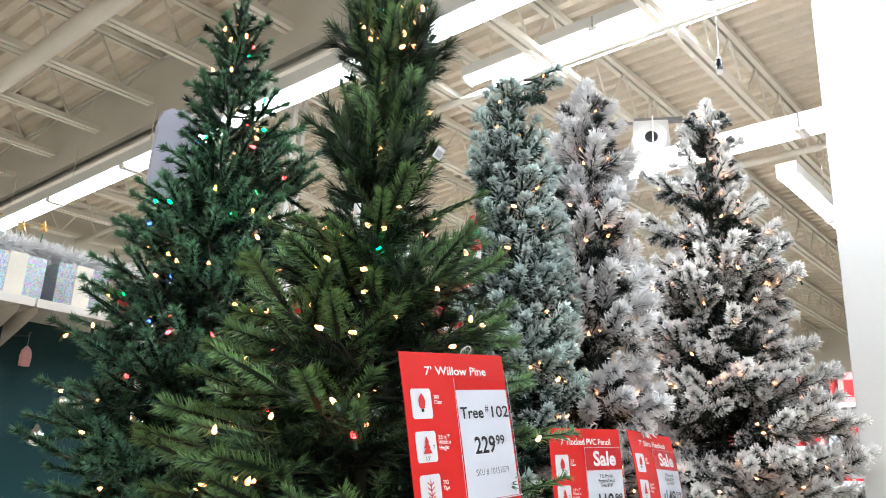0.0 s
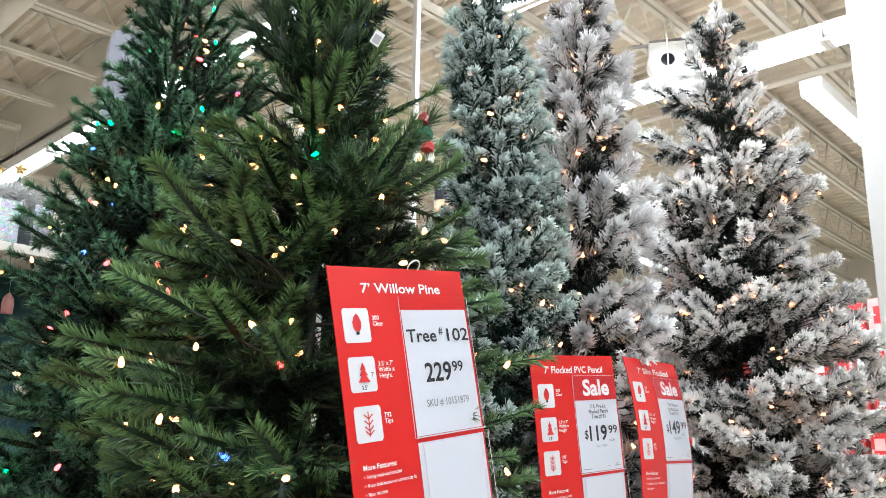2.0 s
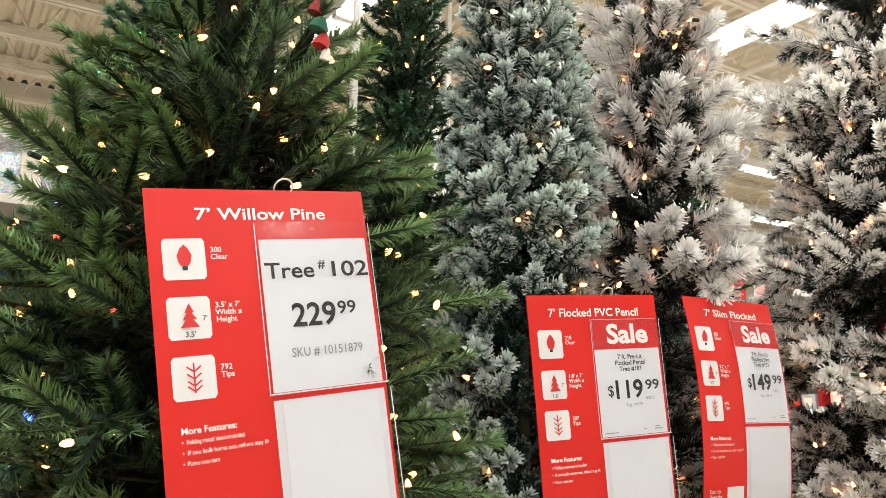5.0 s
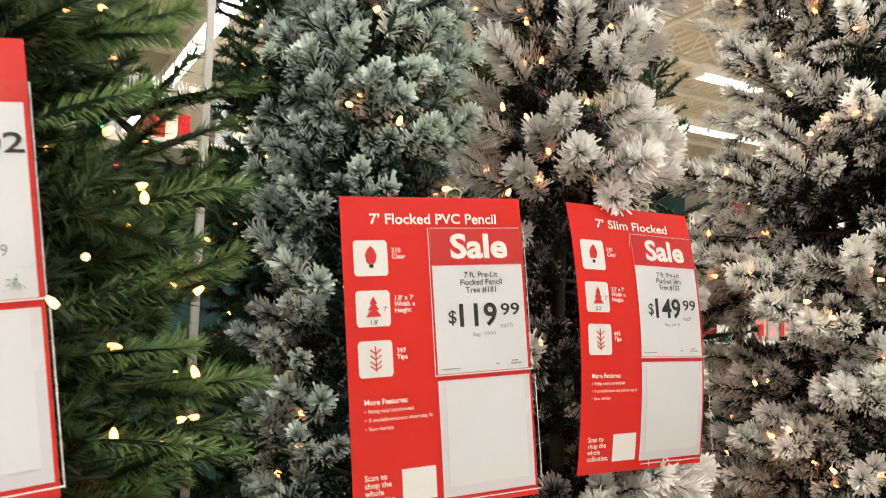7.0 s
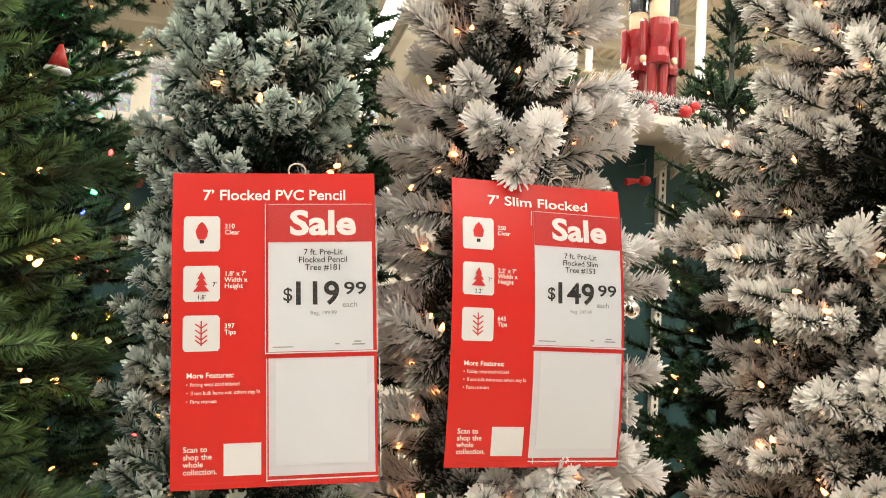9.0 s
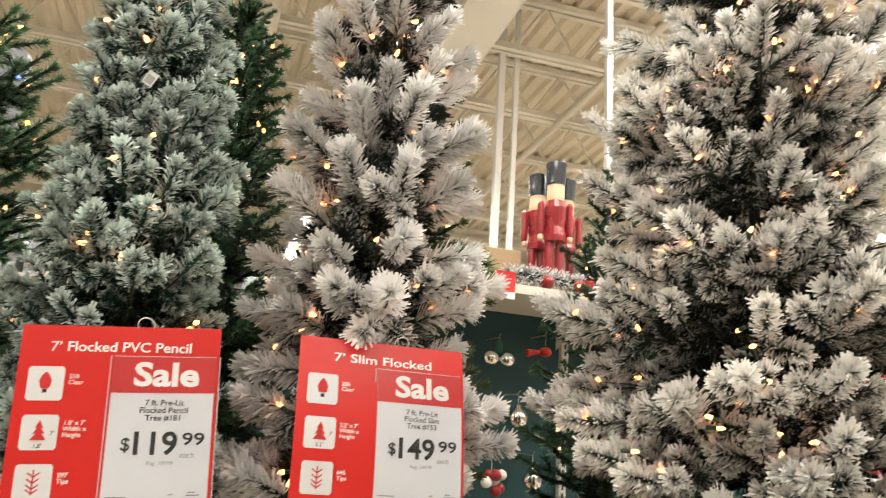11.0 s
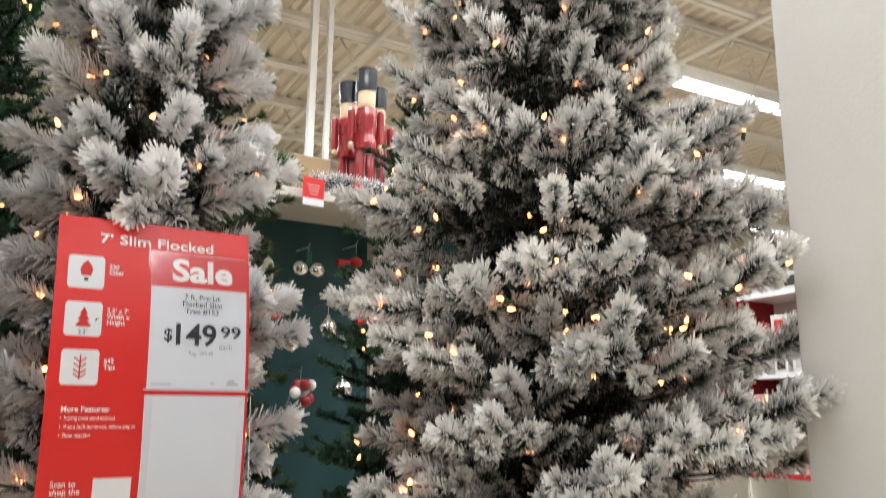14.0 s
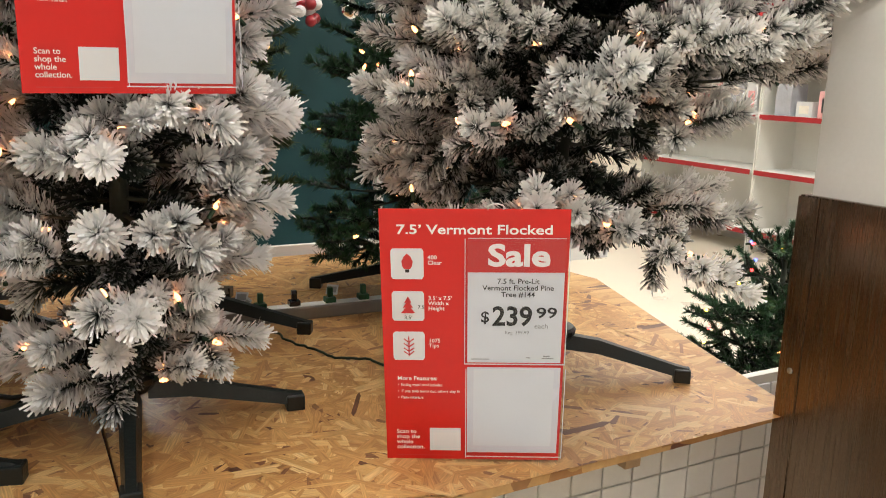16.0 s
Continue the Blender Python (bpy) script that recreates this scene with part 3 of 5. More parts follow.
# ---- artificial trees ----
def turn_to(d, roll):
    """A turn that carries +x onto d."""
    d = d / np.linalg.norm(d)
    ref = np.array((0, 0, 1.0)) if abs(d[2]) < 0.95 else np.array((1.0, 0, 0))
    s = np.cross(ref, d)
    s /= np.linalg.norm(s)
    t = np.cross(d, s)
    c, q = math.cos(roll), math.sin(roll)
    return np.stack([d, c * s + q * t, -q * s + c * t], 1)


def brush(rng, length, kind, count):
    """One tip: needles round a stem along +x, fanned open at its end. Returns corners (count, 4 or 3, 3), their way along the needle and their lift."""
    nl, w, open_deg = kind["nl"], kind["w"], kind["open"]
    s = np.sort(rng.uniform(0.02, 1.0, count))
    az = rng.uniform(0, 2 * np.pi, count)
    if kind["flat"]:
        az = np.where(rng.random(count) < 0.5, 0.0, np.pi) + rng.normal(0, 0.38, count)
    a = np.radians(open_deg) * (1.0 - 0.25 * s ** 4) * rng.uniform(0.8, 1.2, count)
    cap = rng.random(count) < kind.get("cap", 0.24)
    s = np.where(cap, rng.uniform(0.86, 1.0, count), s)
    a = np.where(cap, np.radians(open_deg * 1.1) * np.sqrt(rng.random(count)), a)
    radial = np.stack([0 * s, np.cos(az), np.sin(az)], 1)
    d = np.cos(a)[:, None] * np.array((1.0, 0, 0)) + np.sin(a)[:, None] * radial
    p = np.stack([s * length, 0 * s, 0 * s], 1)
    ln = nl * rng.uniform(0.72, 1.12, count) * (0.72 + 0.28 * np.minimum(1, s * 4)) * (1.0 - 0.12 * s)
    d2 = d + rng.normal(0, 0.09, (count, 3))
    # the broad side of each needle lies round the stem, so a tip keeps its body from all sides
    face = np.cross(d, np.array((0, 0, 1.0))) if kind["flat"] else np.stack([0 * s, -np.sin(az), np.cos(az)], 1)
    side = face + rng.normal(0, 0.4, (count, 3))
    side -= d * np.sum(side * d, 1)[:, None]
    side /= np.linalg.norm(side, axis=1)[:, None]
    tip = p + d2 * ln[:, None]
    hw = (w * rng.uniform(0.75, 1.25, count) / 2)[:, None]
    if kind["blunt"]:
        return np.stack([p - side * hw * 0.45, p + side * hw * 0.45, tip + side * hw, tip - side * hw], 1), (0, 0, 1, 1), d
    return np.stack([p - side * hw, p + side * hw, tip], 1), (0, 0, 1), d


def branch_mesh(name, length, spec, rng):
    """A limb along +x: a bent stem with brush tips along it and at its end, each on a dark core standing in for inner
    shade.
    """
    curl = spec.get("curl", 0.12)
    def stem_at(s):
        return np.array((s * length, 0.03 * length * math.sin(3 * s), curl * length * s * s))
    tips = [(stem_at(0.95), np.array((1.0, rng.uniform(-0.15, 0.15), 2 * curl + rng.uniform(-0.05, 0.3))), spec["tip"] * 1.1, 1.0)]
    pos = max(0.15 * length, spec.get("bare", 0.03))
    hand = spec.get("hand", 0.5)
    side = 1
    while pos < length * 0.95:
        s = pos / length
        d = np.array((1.0, side * rng.uniform(0.5, 1.5), rng.uniform(-0.45, 0.75) + curl))
        tips.append((stem_at(s), d, spec["tip"] * rng.uniform(0.75, 1.1), s))
        if rng.random() < spec.get("up", 0.35):
            tips.append((stem_at(s), np.array((0.9, rng.uniform(-0.5, 0.5), rng.choice((1.1, 0.8, -0.8)))), spec["tip"] * rng.uniform(0.6, 0.9), s))
        side = -side
        pos += spec["gap"] * rng.uniform(0.75, 1.25) * (0.8 if s > hand else 1.5)
    stems = bmesh.new()
    tube(stems, [stem_at(k / 5) for k in range(6)], [0.0045, 0.004, 0.0035, 0.003, 0.0025, 0.0015], 5)
    verts, totals, mats, uvs = [], [], [], []
    for o, d, tl, out in tips:
        kind = spec["kinds"][0]
        if len(spec["kinds"]) > 1 and rng.random() < spec["mix"]:
            kind = spec["kinds"][1]
        tl = tl * kind.get("len", 1.0)
        m = turn_to(d, rng.normal(0, 0.8) if kind["flat"] else rng.uniform(0, 6.28))
        c, way, dirs = brush(rng, tl, kind, max(8, int(kind["n"] * tl / spec["tip"] * (0.55 + 0.45 * out))))
        c = c @ m.T + o
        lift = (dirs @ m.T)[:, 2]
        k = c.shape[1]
        # Outer and upper needles lighter: flock on white trees, painted shade on green.
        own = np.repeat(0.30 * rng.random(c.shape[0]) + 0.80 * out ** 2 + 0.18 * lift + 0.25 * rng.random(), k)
        verts.append(c.reshape(-1, 3))
        totals += [k] * c.shape[0]
        mats += [kind["slot"]] * c.shape[0]
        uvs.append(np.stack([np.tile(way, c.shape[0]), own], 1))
        # the core: an added slim spindle in the dark colour of the needle roots, for shade inside the tip
        t, r = np.array((0.0, 0.25, 0.6, 0.9)), kind["nl"] * spec.get("core", 0.26) * np.array((0.25, 1.0, 0.8, 0.1))
        ring = np.array([[(tl * t[i], r[i] * math.cos(2.094 * j), r[i] * math.sin(2.094 * j)) for j in range(3)] for i in range(4)])
        quads = np.array([[ring[i, j], ring[i, (j + 1) % 3], ring[i + 1, (j + 1) % 3], ring[i + 1, j]] for i in range(3) for j in range(3)])
        quads = quads @ m.T + o
        verts.append(quads.reshape(-1, 3))
        totals += [4] * 9
        mats += [kind["slot"]] * 9
        uvs.append(np.tile(np.array((0.0, 0.25 * out)), (36, 1)))
        tube(stems, (o, o + d / np.linalg.norm(d) * tl * 0.97), [0.0028, 0.0012], 4, False)
    stems.verts.index_update()
    sv = np.array([v.co[:] for v in stems.verts])
    sf = [[v.index for v in f.verts] for f in stems.faces]
    stems.free()
    nv = np.concatenate(verts)
    total = np.array(totals + [len(f) for f in sf], np.int32)
    loops = np.concatenate([np.arange(len(nv)), np.array([i + len(nv) for f in sf for i in f])]).astype(np.int32)
    allv = np.concatenate([nv, sv])
    me = bpy.data.meshes.new(name)
    me.vertices.add(len(allv))
    me.vertices.foreach_set("co", allv.astype(np.float32).ravel())
    me.loops.add(len(loops))
    me.loops.foreach_set("vertex_index", loops)
    me.polygons.add(len(total))
    start = np.concatenate([[0], np.cumsum(total)[:-1]]).astype(np.int32)
    me.polygons.foreach_set("loop_start", start)
    for mat in spec["mats"]:
        me.materials.append(mat)
    me.materials.append(M_STEM)
    me.polygons.foreach_set("material_index", np.array(mats + [len(spec["mats"])] * len(sf), np.int32))
    layer = me.uv_layers.new(name="UVMap")
    full = np.zeros((len(loops), 2), np.float32)
    full[: len(nv)] = np.concatenate(uvs)
    layer.data.foreach_set("uv", full.ravel())
    me.update(calc_edges=True)
    return me


def bulb_mesh(name, mat):
    bm = bmesh.new()
    lathe(bm, ((0.0036, -0.016), (0.0036, 0.0)), 6)
    for f in bm.faces:
        f.material_index = 1
    lathe(bm, ((0.0028, 0.0), (0.0038, 0.003), (0.0034, 0.008), (0.0012, 0.0125)), 8)
    for f in bm.faces:
        if f.calc_center_median().z > 0.0005:
            f.material_index = 0
    me = finish(name, bm, mat)
    me.materials.append(M_SOCKET)
    return me


BULB_WARM = bulb_mesh("light_bulb", M_BULB)
BULB_MULTI = [bulb_mesh("light_bulb", m) for m in M_BULBS]
CLASSES = (0.055, 0.10, 0.155, 0.22, 0.30, 0.39)


def stand(parent, reach, turn, hub_z=0.10):
    bm = bmesh.new()
    lathe(bm, ((0.036, hub_z - 0.03), (0.05, hub_z - 0.012), (0.052, hub_z - 0.002), (0.046, hub_z + 0.004), (0.028, hub_z + 0.006), (0.026, hub_z + 0.05), (0.018, hub_z + 0.055)), 20)
    part("stand_hub", bm, M_STAND, parent, "dark green moulded stand hub", smooth=False)
    leg = bmesh.new()
    prof = ((0.03, hub_z - 0.028, 0.030, 0.020), (0.10, hub_z - 0.034, 0.028, 0.018), (reach - 0.03, 0.026, 0.022, 0.014), (reach, 0.02, 0.021, 0.0135))
    rings = []
    for x, z, hgt, hw in prof:
        rings.append([leg.verts.new(p) for p in ((x, -hw, z - hgt / 2), (x, hw, z - hgt / 2), (x, hw * 0.55, z + hgt / 2), (x, -hw * 0.55, z + hgt / 2))])
    for a, b in zip(rings, rings[1:]):
        for i in range(4):
            leg.faces.new((a[i], a[(i + 1) % 4], b[(i + 1) % 4], b[i]))
    leg.faces.new(rings[0][::-1])
    leg.faces.new(rings[-1])
    box(leg, reach - 0.03, -0.016, 0.0, reach + 0.004, 0.016, 0.03, 0.003)
    me = finish("leg", leg, M_STAND)
    for k in range(4):
        shared("leg", me, parent, pose(0, 0, 0, 0, 0, turn + 90 * k))


def tree(name, xy, base, height, profile, spec, seed, label, bulbs, colours=None, dz=0.1, arc=0.22, stand_reach=0.3, stand_turn=20, group="artificial trees on the platform", lean=0.0, az=0.0, limbs=()):
    """profile: rows of (height above the base, crown radius) or (height, radius away from az, radius towards az), az in degrees.
    limbs: single long limbs, rows of (azimuth in degrees, height, elevation in degrees, reach)."""
    rng = np.random.default_rng(seed)
    root = thing(name, pose(xy[0], xy[1], base), label, "christmas tree", group)
    low = profile[0][0]
    bm = bmesh.new()
    tube(bm, ((0, 0, 0.06), (0, 0, height * 0.5), (lean, 0, height - 0.06)), [0.016, 0.014, 0.006], 8)
    part("trunk", bm, M_TRUNK, root, "dark wrapped metal trunk pole", smooth=True)
    zs, far, near = [p[0] for p in profile], [p[1] for p in profile], [p[-1] for p in profile]
    meshes = {}
    spots = []
    z, ang = low, rng.uniform(0, 6.28)
    while z < height - 0.05:
        ra, rb = float(np.interp(z, zs, far)), float(np.interp(z, zs, near))
        r = (ra + rb) / 2
        n = max(4, int(round(2 * math.pi * r / arc)))
        for k in range(n):
            ang += 2 * math.pi / n * rng.uniform(0.8, 1.2)
            reach = (r + (rb - ra) / 2 * math.cos(ang - radians(az)) - 0.012) * rng.uniform(*spec.get("ragged", (0.75, 1.12)))
            frac = (z - low) / (height - low)
            el = radians(spec.get("droop", -4) + (spec.get("rise", 62) - spec.get("droop", -4)) * frac ** 1.8) + rng.normal(0, 0.14)
            if z > spec.get("fold", 9.0):
                el = max(el, radians(58)) + rng.normal(0, 0.1)
            total = reach / max(0.5, math.cos(el))
            if frac > 0.72:
                total = min(total, (height - z) * 0.9 + 0.09)
            cls = min(range(len(CLASSES)), key=lambda i: abs(math.log((CLASSES[i] + spec["tip"]) / total)))
            var = int(rng.integers(0, 3)) + (3 if z > spec.get("fold", 9.0) else 0)
            if (cls, var) not in meshes:
                meshes[cls, var] = branch_mesh("branch", CLASSES[cls], spec if var < 3 else dict(spec, mix=0.6), np.random.default_rng(seed * 100 + cls * 7 + var))
            sc = min(1.25, max(0.5, total / (CLASSES[cls] + spec["tip"])))
            zz = z + rng.normal(0, dz * 0.3)
            m = pose(lean * max(0, frac - 0.5) * 2, 0, zz, 0, 0, math.degrees(ang)) @ pose(0, 0, 0, rng.normal(0, 18), -math.degrees(el), 0) @ Matrix.Scale(sc, 4)
            if clear_of_signs(Matrix.Translation((xy[0], xy[1], base)) @ m, CLASSES[cls], spec):
                shared("branch", meshes[cls, var], root, m)
                spots.append((m, CLASSES[cls], zz))
        z += dz * (1.0 - 0.35 * (z - low) / (height - low)) * rng.uniform(0.9, 1.1)
    for la, lz, le, lr in limbs:
        cls = min(range(len(CLASSES)), key=lambda i: abs(math.log((CLASSES[i] + spec["tip"]) / lr)))
        if (cls, 0) not in meshes:
            meshes[cls, 0] = branch_mesh("branch", CLASSES[cls], spec, np.random.default_rng(seed * 100 + cls * 7))
        m = pose(0, 0, lz, 0, 0, la) @ pose(0, 0, 0, 0, -le, 0) @ Matrix.Scale(lr / (CLASSES[cls] + spec["tip"]), 4)
        shared("branch", meshes[cls, 0], root, m)
        spots.append((m, CLASSES[cls], lz))
    for k in range(5):
        tip = meshes.get((0, 0)) or branch_mesh("branch", CLASSES[0], spec, np.random.default_rng(seed))
        shared("branch", tip, root, pose(lean, 0, height - 0.17 + 0.012 * k) @ pose(0, 0, 0, 0, 0, k * 72) @ pose(0, 0, 0, 0, -78 + 9 * (k % 3), 0))
    # lights on a wire that winds up through the limbs
    order = sorted((int(i) for i in rng.choice(len(spots), min(bulbs, len(spots)) , replace=False)), key=lambda i: spots[i][2]) if bulbs else []
    if bulbs > len(spots):
        order = sorted(order + [int(i) for i in rng.choice(len(spots), bulbs - len(spots))], key=lambda i: spots[i][2])
    wire = bmesh.new()
    last = None
    for i in order:
        m, length, zz = spots[i]
        s = rng.uniform(0.8, 1.02) + 0.5 * spec["tip"] / length * rng.random()
        p = m @ Vector((s * length, rng.normal(0, 0.03), spec.get("curl", 0.12) * length * s * s + rng.uniform(-0.02, 0.035)))
        me = BULB_WARM
        if colours and rng.random() < colours:
            me = BULB_MULTI[int(rng.integers(0, 4))]
        shared("light_bulb", me, root, Matrix.Translation(p) @ pose(0, 0, 0, rng.uniform(-110, 110), rng.uniform(-60, 60), rng.uniform(0, 360)) @ Matrix.Scale(1.15, 4))
        inner = m @ Vector((0.35 * length, 0, 0.0))
        if last is not None and (last - inner).length < 0.45:
            tube(wire, (p, (p + inner) / 2 - Vector((0, 0, 0.012)), inner, (inner + last) / 2 - Vector((0, 0, 0.02)), last), 0.0013, 4, False)
        last = inner
    if order:
        part("light_wire", wire, M_WIRE, root, "thin green light wire")
    else:
        wire.free()
    if stand_reach:
        stand(root, stand_reach, stand_turn)
    return root


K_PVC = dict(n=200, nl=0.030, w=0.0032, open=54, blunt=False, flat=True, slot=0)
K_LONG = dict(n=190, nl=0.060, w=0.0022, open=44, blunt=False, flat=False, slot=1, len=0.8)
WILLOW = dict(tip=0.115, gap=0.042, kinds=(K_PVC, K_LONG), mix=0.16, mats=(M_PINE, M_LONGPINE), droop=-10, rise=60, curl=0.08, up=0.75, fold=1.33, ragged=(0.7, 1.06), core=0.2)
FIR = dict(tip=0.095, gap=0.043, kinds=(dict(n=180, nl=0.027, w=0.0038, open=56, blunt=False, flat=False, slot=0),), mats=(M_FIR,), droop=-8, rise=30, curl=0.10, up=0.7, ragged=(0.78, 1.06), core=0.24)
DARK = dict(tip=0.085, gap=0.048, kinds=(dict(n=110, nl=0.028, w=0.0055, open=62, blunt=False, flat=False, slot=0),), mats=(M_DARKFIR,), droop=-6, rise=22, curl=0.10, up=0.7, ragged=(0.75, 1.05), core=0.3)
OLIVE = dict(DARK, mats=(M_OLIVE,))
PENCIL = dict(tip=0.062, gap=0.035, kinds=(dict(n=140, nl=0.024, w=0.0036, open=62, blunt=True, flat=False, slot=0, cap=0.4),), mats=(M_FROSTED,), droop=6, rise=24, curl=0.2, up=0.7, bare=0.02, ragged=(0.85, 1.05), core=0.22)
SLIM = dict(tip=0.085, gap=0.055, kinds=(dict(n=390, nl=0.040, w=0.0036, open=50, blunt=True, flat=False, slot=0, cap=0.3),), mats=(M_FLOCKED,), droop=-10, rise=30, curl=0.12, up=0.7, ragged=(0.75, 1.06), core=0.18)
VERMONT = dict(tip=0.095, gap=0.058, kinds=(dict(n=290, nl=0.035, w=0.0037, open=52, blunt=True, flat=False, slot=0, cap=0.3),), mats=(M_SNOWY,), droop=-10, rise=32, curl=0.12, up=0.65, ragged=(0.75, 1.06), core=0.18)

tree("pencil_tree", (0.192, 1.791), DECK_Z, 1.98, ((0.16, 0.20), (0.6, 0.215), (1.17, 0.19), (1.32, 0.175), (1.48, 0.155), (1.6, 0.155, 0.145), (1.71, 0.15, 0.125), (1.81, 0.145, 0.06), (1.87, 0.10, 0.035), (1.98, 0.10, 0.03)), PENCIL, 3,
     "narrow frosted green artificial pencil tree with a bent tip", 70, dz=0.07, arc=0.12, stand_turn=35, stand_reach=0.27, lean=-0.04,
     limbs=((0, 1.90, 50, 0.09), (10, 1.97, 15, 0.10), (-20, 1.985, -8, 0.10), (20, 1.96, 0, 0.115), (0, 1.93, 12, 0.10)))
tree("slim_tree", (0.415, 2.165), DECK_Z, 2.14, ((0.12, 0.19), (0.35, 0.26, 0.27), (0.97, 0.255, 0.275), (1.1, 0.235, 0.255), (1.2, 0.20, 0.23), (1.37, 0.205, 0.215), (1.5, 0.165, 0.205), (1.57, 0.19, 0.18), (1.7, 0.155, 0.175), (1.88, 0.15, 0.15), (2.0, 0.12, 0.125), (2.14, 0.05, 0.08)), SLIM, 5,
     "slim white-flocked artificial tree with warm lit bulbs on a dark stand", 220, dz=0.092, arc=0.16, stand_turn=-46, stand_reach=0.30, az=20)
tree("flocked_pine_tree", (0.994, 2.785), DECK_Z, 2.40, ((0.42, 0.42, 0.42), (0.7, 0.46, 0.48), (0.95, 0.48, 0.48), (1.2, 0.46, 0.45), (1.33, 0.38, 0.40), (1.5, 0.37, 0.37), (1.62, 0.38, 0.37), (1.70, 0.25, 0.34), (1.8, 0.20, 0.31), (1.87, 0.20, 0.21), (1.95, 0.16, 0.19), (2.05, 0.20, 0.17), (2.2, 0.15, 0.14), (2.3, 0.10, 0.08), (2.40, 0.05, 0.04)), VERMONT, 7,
     "full white-flocked artificial pine tree with warm lit bulbs", 340, dz=0.12, arc=0.18, stand_turn=14, stand_reach=0.29,
     limbs=((190, 1.98, 14, 0.30), (186, 1.84, 4, 0.34), (12, 1.66, 24, 0.40), (5, 1.52, 22, 0.42), (-2, 1.16, 14, 0.47), (192, 1.50, 16, 0.42), (195, 1.12, 2, 0.50), (188, 0.98, -8, 0.52),
            (12, 0.66, -2, 0.58), (-15, 0.90, 5, 0.52), (8, 0.80, 2, 0.56), (20, 0.62, -4, 0.56), (-8, 0.72, -4, 0.54), (2, 0.90, 10, 0.54), (5, 1.02, 8, 0.52), (-70, 0.60, -12, 0.46), (-100, 0.70, -10, 0.46), (-125, 0.58, -8, 0.46)))
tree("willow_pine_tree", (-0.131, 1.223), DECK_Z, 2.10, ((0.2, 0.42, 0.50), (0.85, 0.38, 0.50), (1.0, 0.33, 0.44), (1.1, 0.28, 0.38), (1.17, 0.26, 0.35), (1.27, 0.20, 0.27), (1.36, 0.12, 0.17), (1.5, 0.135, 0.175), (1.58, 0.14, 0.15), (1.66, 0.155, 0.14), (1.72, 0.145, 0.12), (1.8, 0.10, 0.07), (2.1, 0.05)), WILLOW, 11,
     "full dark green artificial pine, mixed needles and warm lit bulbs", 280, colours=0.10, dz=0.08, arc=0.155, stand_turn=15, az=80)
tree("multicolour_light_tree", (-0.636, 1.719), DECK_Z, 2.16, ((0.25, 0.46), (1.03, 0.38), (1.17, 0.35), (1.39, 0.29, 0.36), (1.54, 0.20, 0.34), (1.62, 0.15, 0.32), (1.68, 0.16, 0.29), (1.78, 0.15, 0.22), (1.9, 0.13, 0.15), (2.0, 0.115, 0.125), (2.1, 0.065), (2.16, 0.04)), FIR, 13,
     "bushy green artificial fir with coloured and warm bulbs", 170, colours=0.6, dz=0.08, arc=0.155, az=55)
tree("narrow_green_tree", (-0.315, 2.367), DECK_Z, 2.16, ((0.3, 0.34), (1.0, 0.29), (1.65, 0.20), (1.85, 0.17), (2.0, 0.135), (2.08, 0.07), (2.16, 0.03)), DARK, 17,
     "narrow dark green artificial tree with warm lit bulbs", 90, dz=0.07, arc=0.125)
tree("olive_green_tree", (0.12, 2.66), DECK_Z, 2.0, ((0.35, 0.30), (1.0, 0.27), (1.5, 0.20), (1.8, 0.14), (2.0, 0.05)), OLIVE, 29,
     "narrow olive green artificial tree with warm lit bulbs", 70, dz=0.1, arc=0.18)
tree("small_green_tree", (0.45, 3.24), DECK_Z, 1.76, ((0.16, 0.40), (0.5, 0.37), (0.9, 0.29), (1.25, 0.20), (1.55, 0.13), (1.76, 0.06)), DARK, 19,
     "small dark green artificial tree with a few warm bulbs", 40, dz=0.1, arc=0.18)
tree("floor_tree", (1.44, 4.05), 0.0, 0.76, ((0.06, 0.42), (0.4, 0.36), (0.6, 0.24), (0.76, 0.09)), DARK, 23,
     "short dark green artificial tree with coloured bulbs on the floor", 60, colours=0.7, dz=0.11, arc=0.19, group="", stand_reach=0)


# ---- price signs ----
def text_mesh(body, size, align="LEFT", bold=0.0, width=None):
    cu = bpy.data.curves.new("lettering", "FONT")
    cu.body, cu.size, cu.align_x = body, size, align
    cu.offset, cu.resolution_u, cu.space_line = bold * size, 3, 0.92
    ob = bpy.data.objects.new("lettering", cu)
    me = bpy.data.meshes.new_from_object(ob)
    bpy.data.objects.remove(ob)
    bpy.data.curves.remove(cu)
    if width and len(me.vertices):
        xs = [v.co.x for v in me.vertices]
        k = width / (max(xs) - min(xs))
        for v in me.vertices:
            v.co.x *= k
    return me


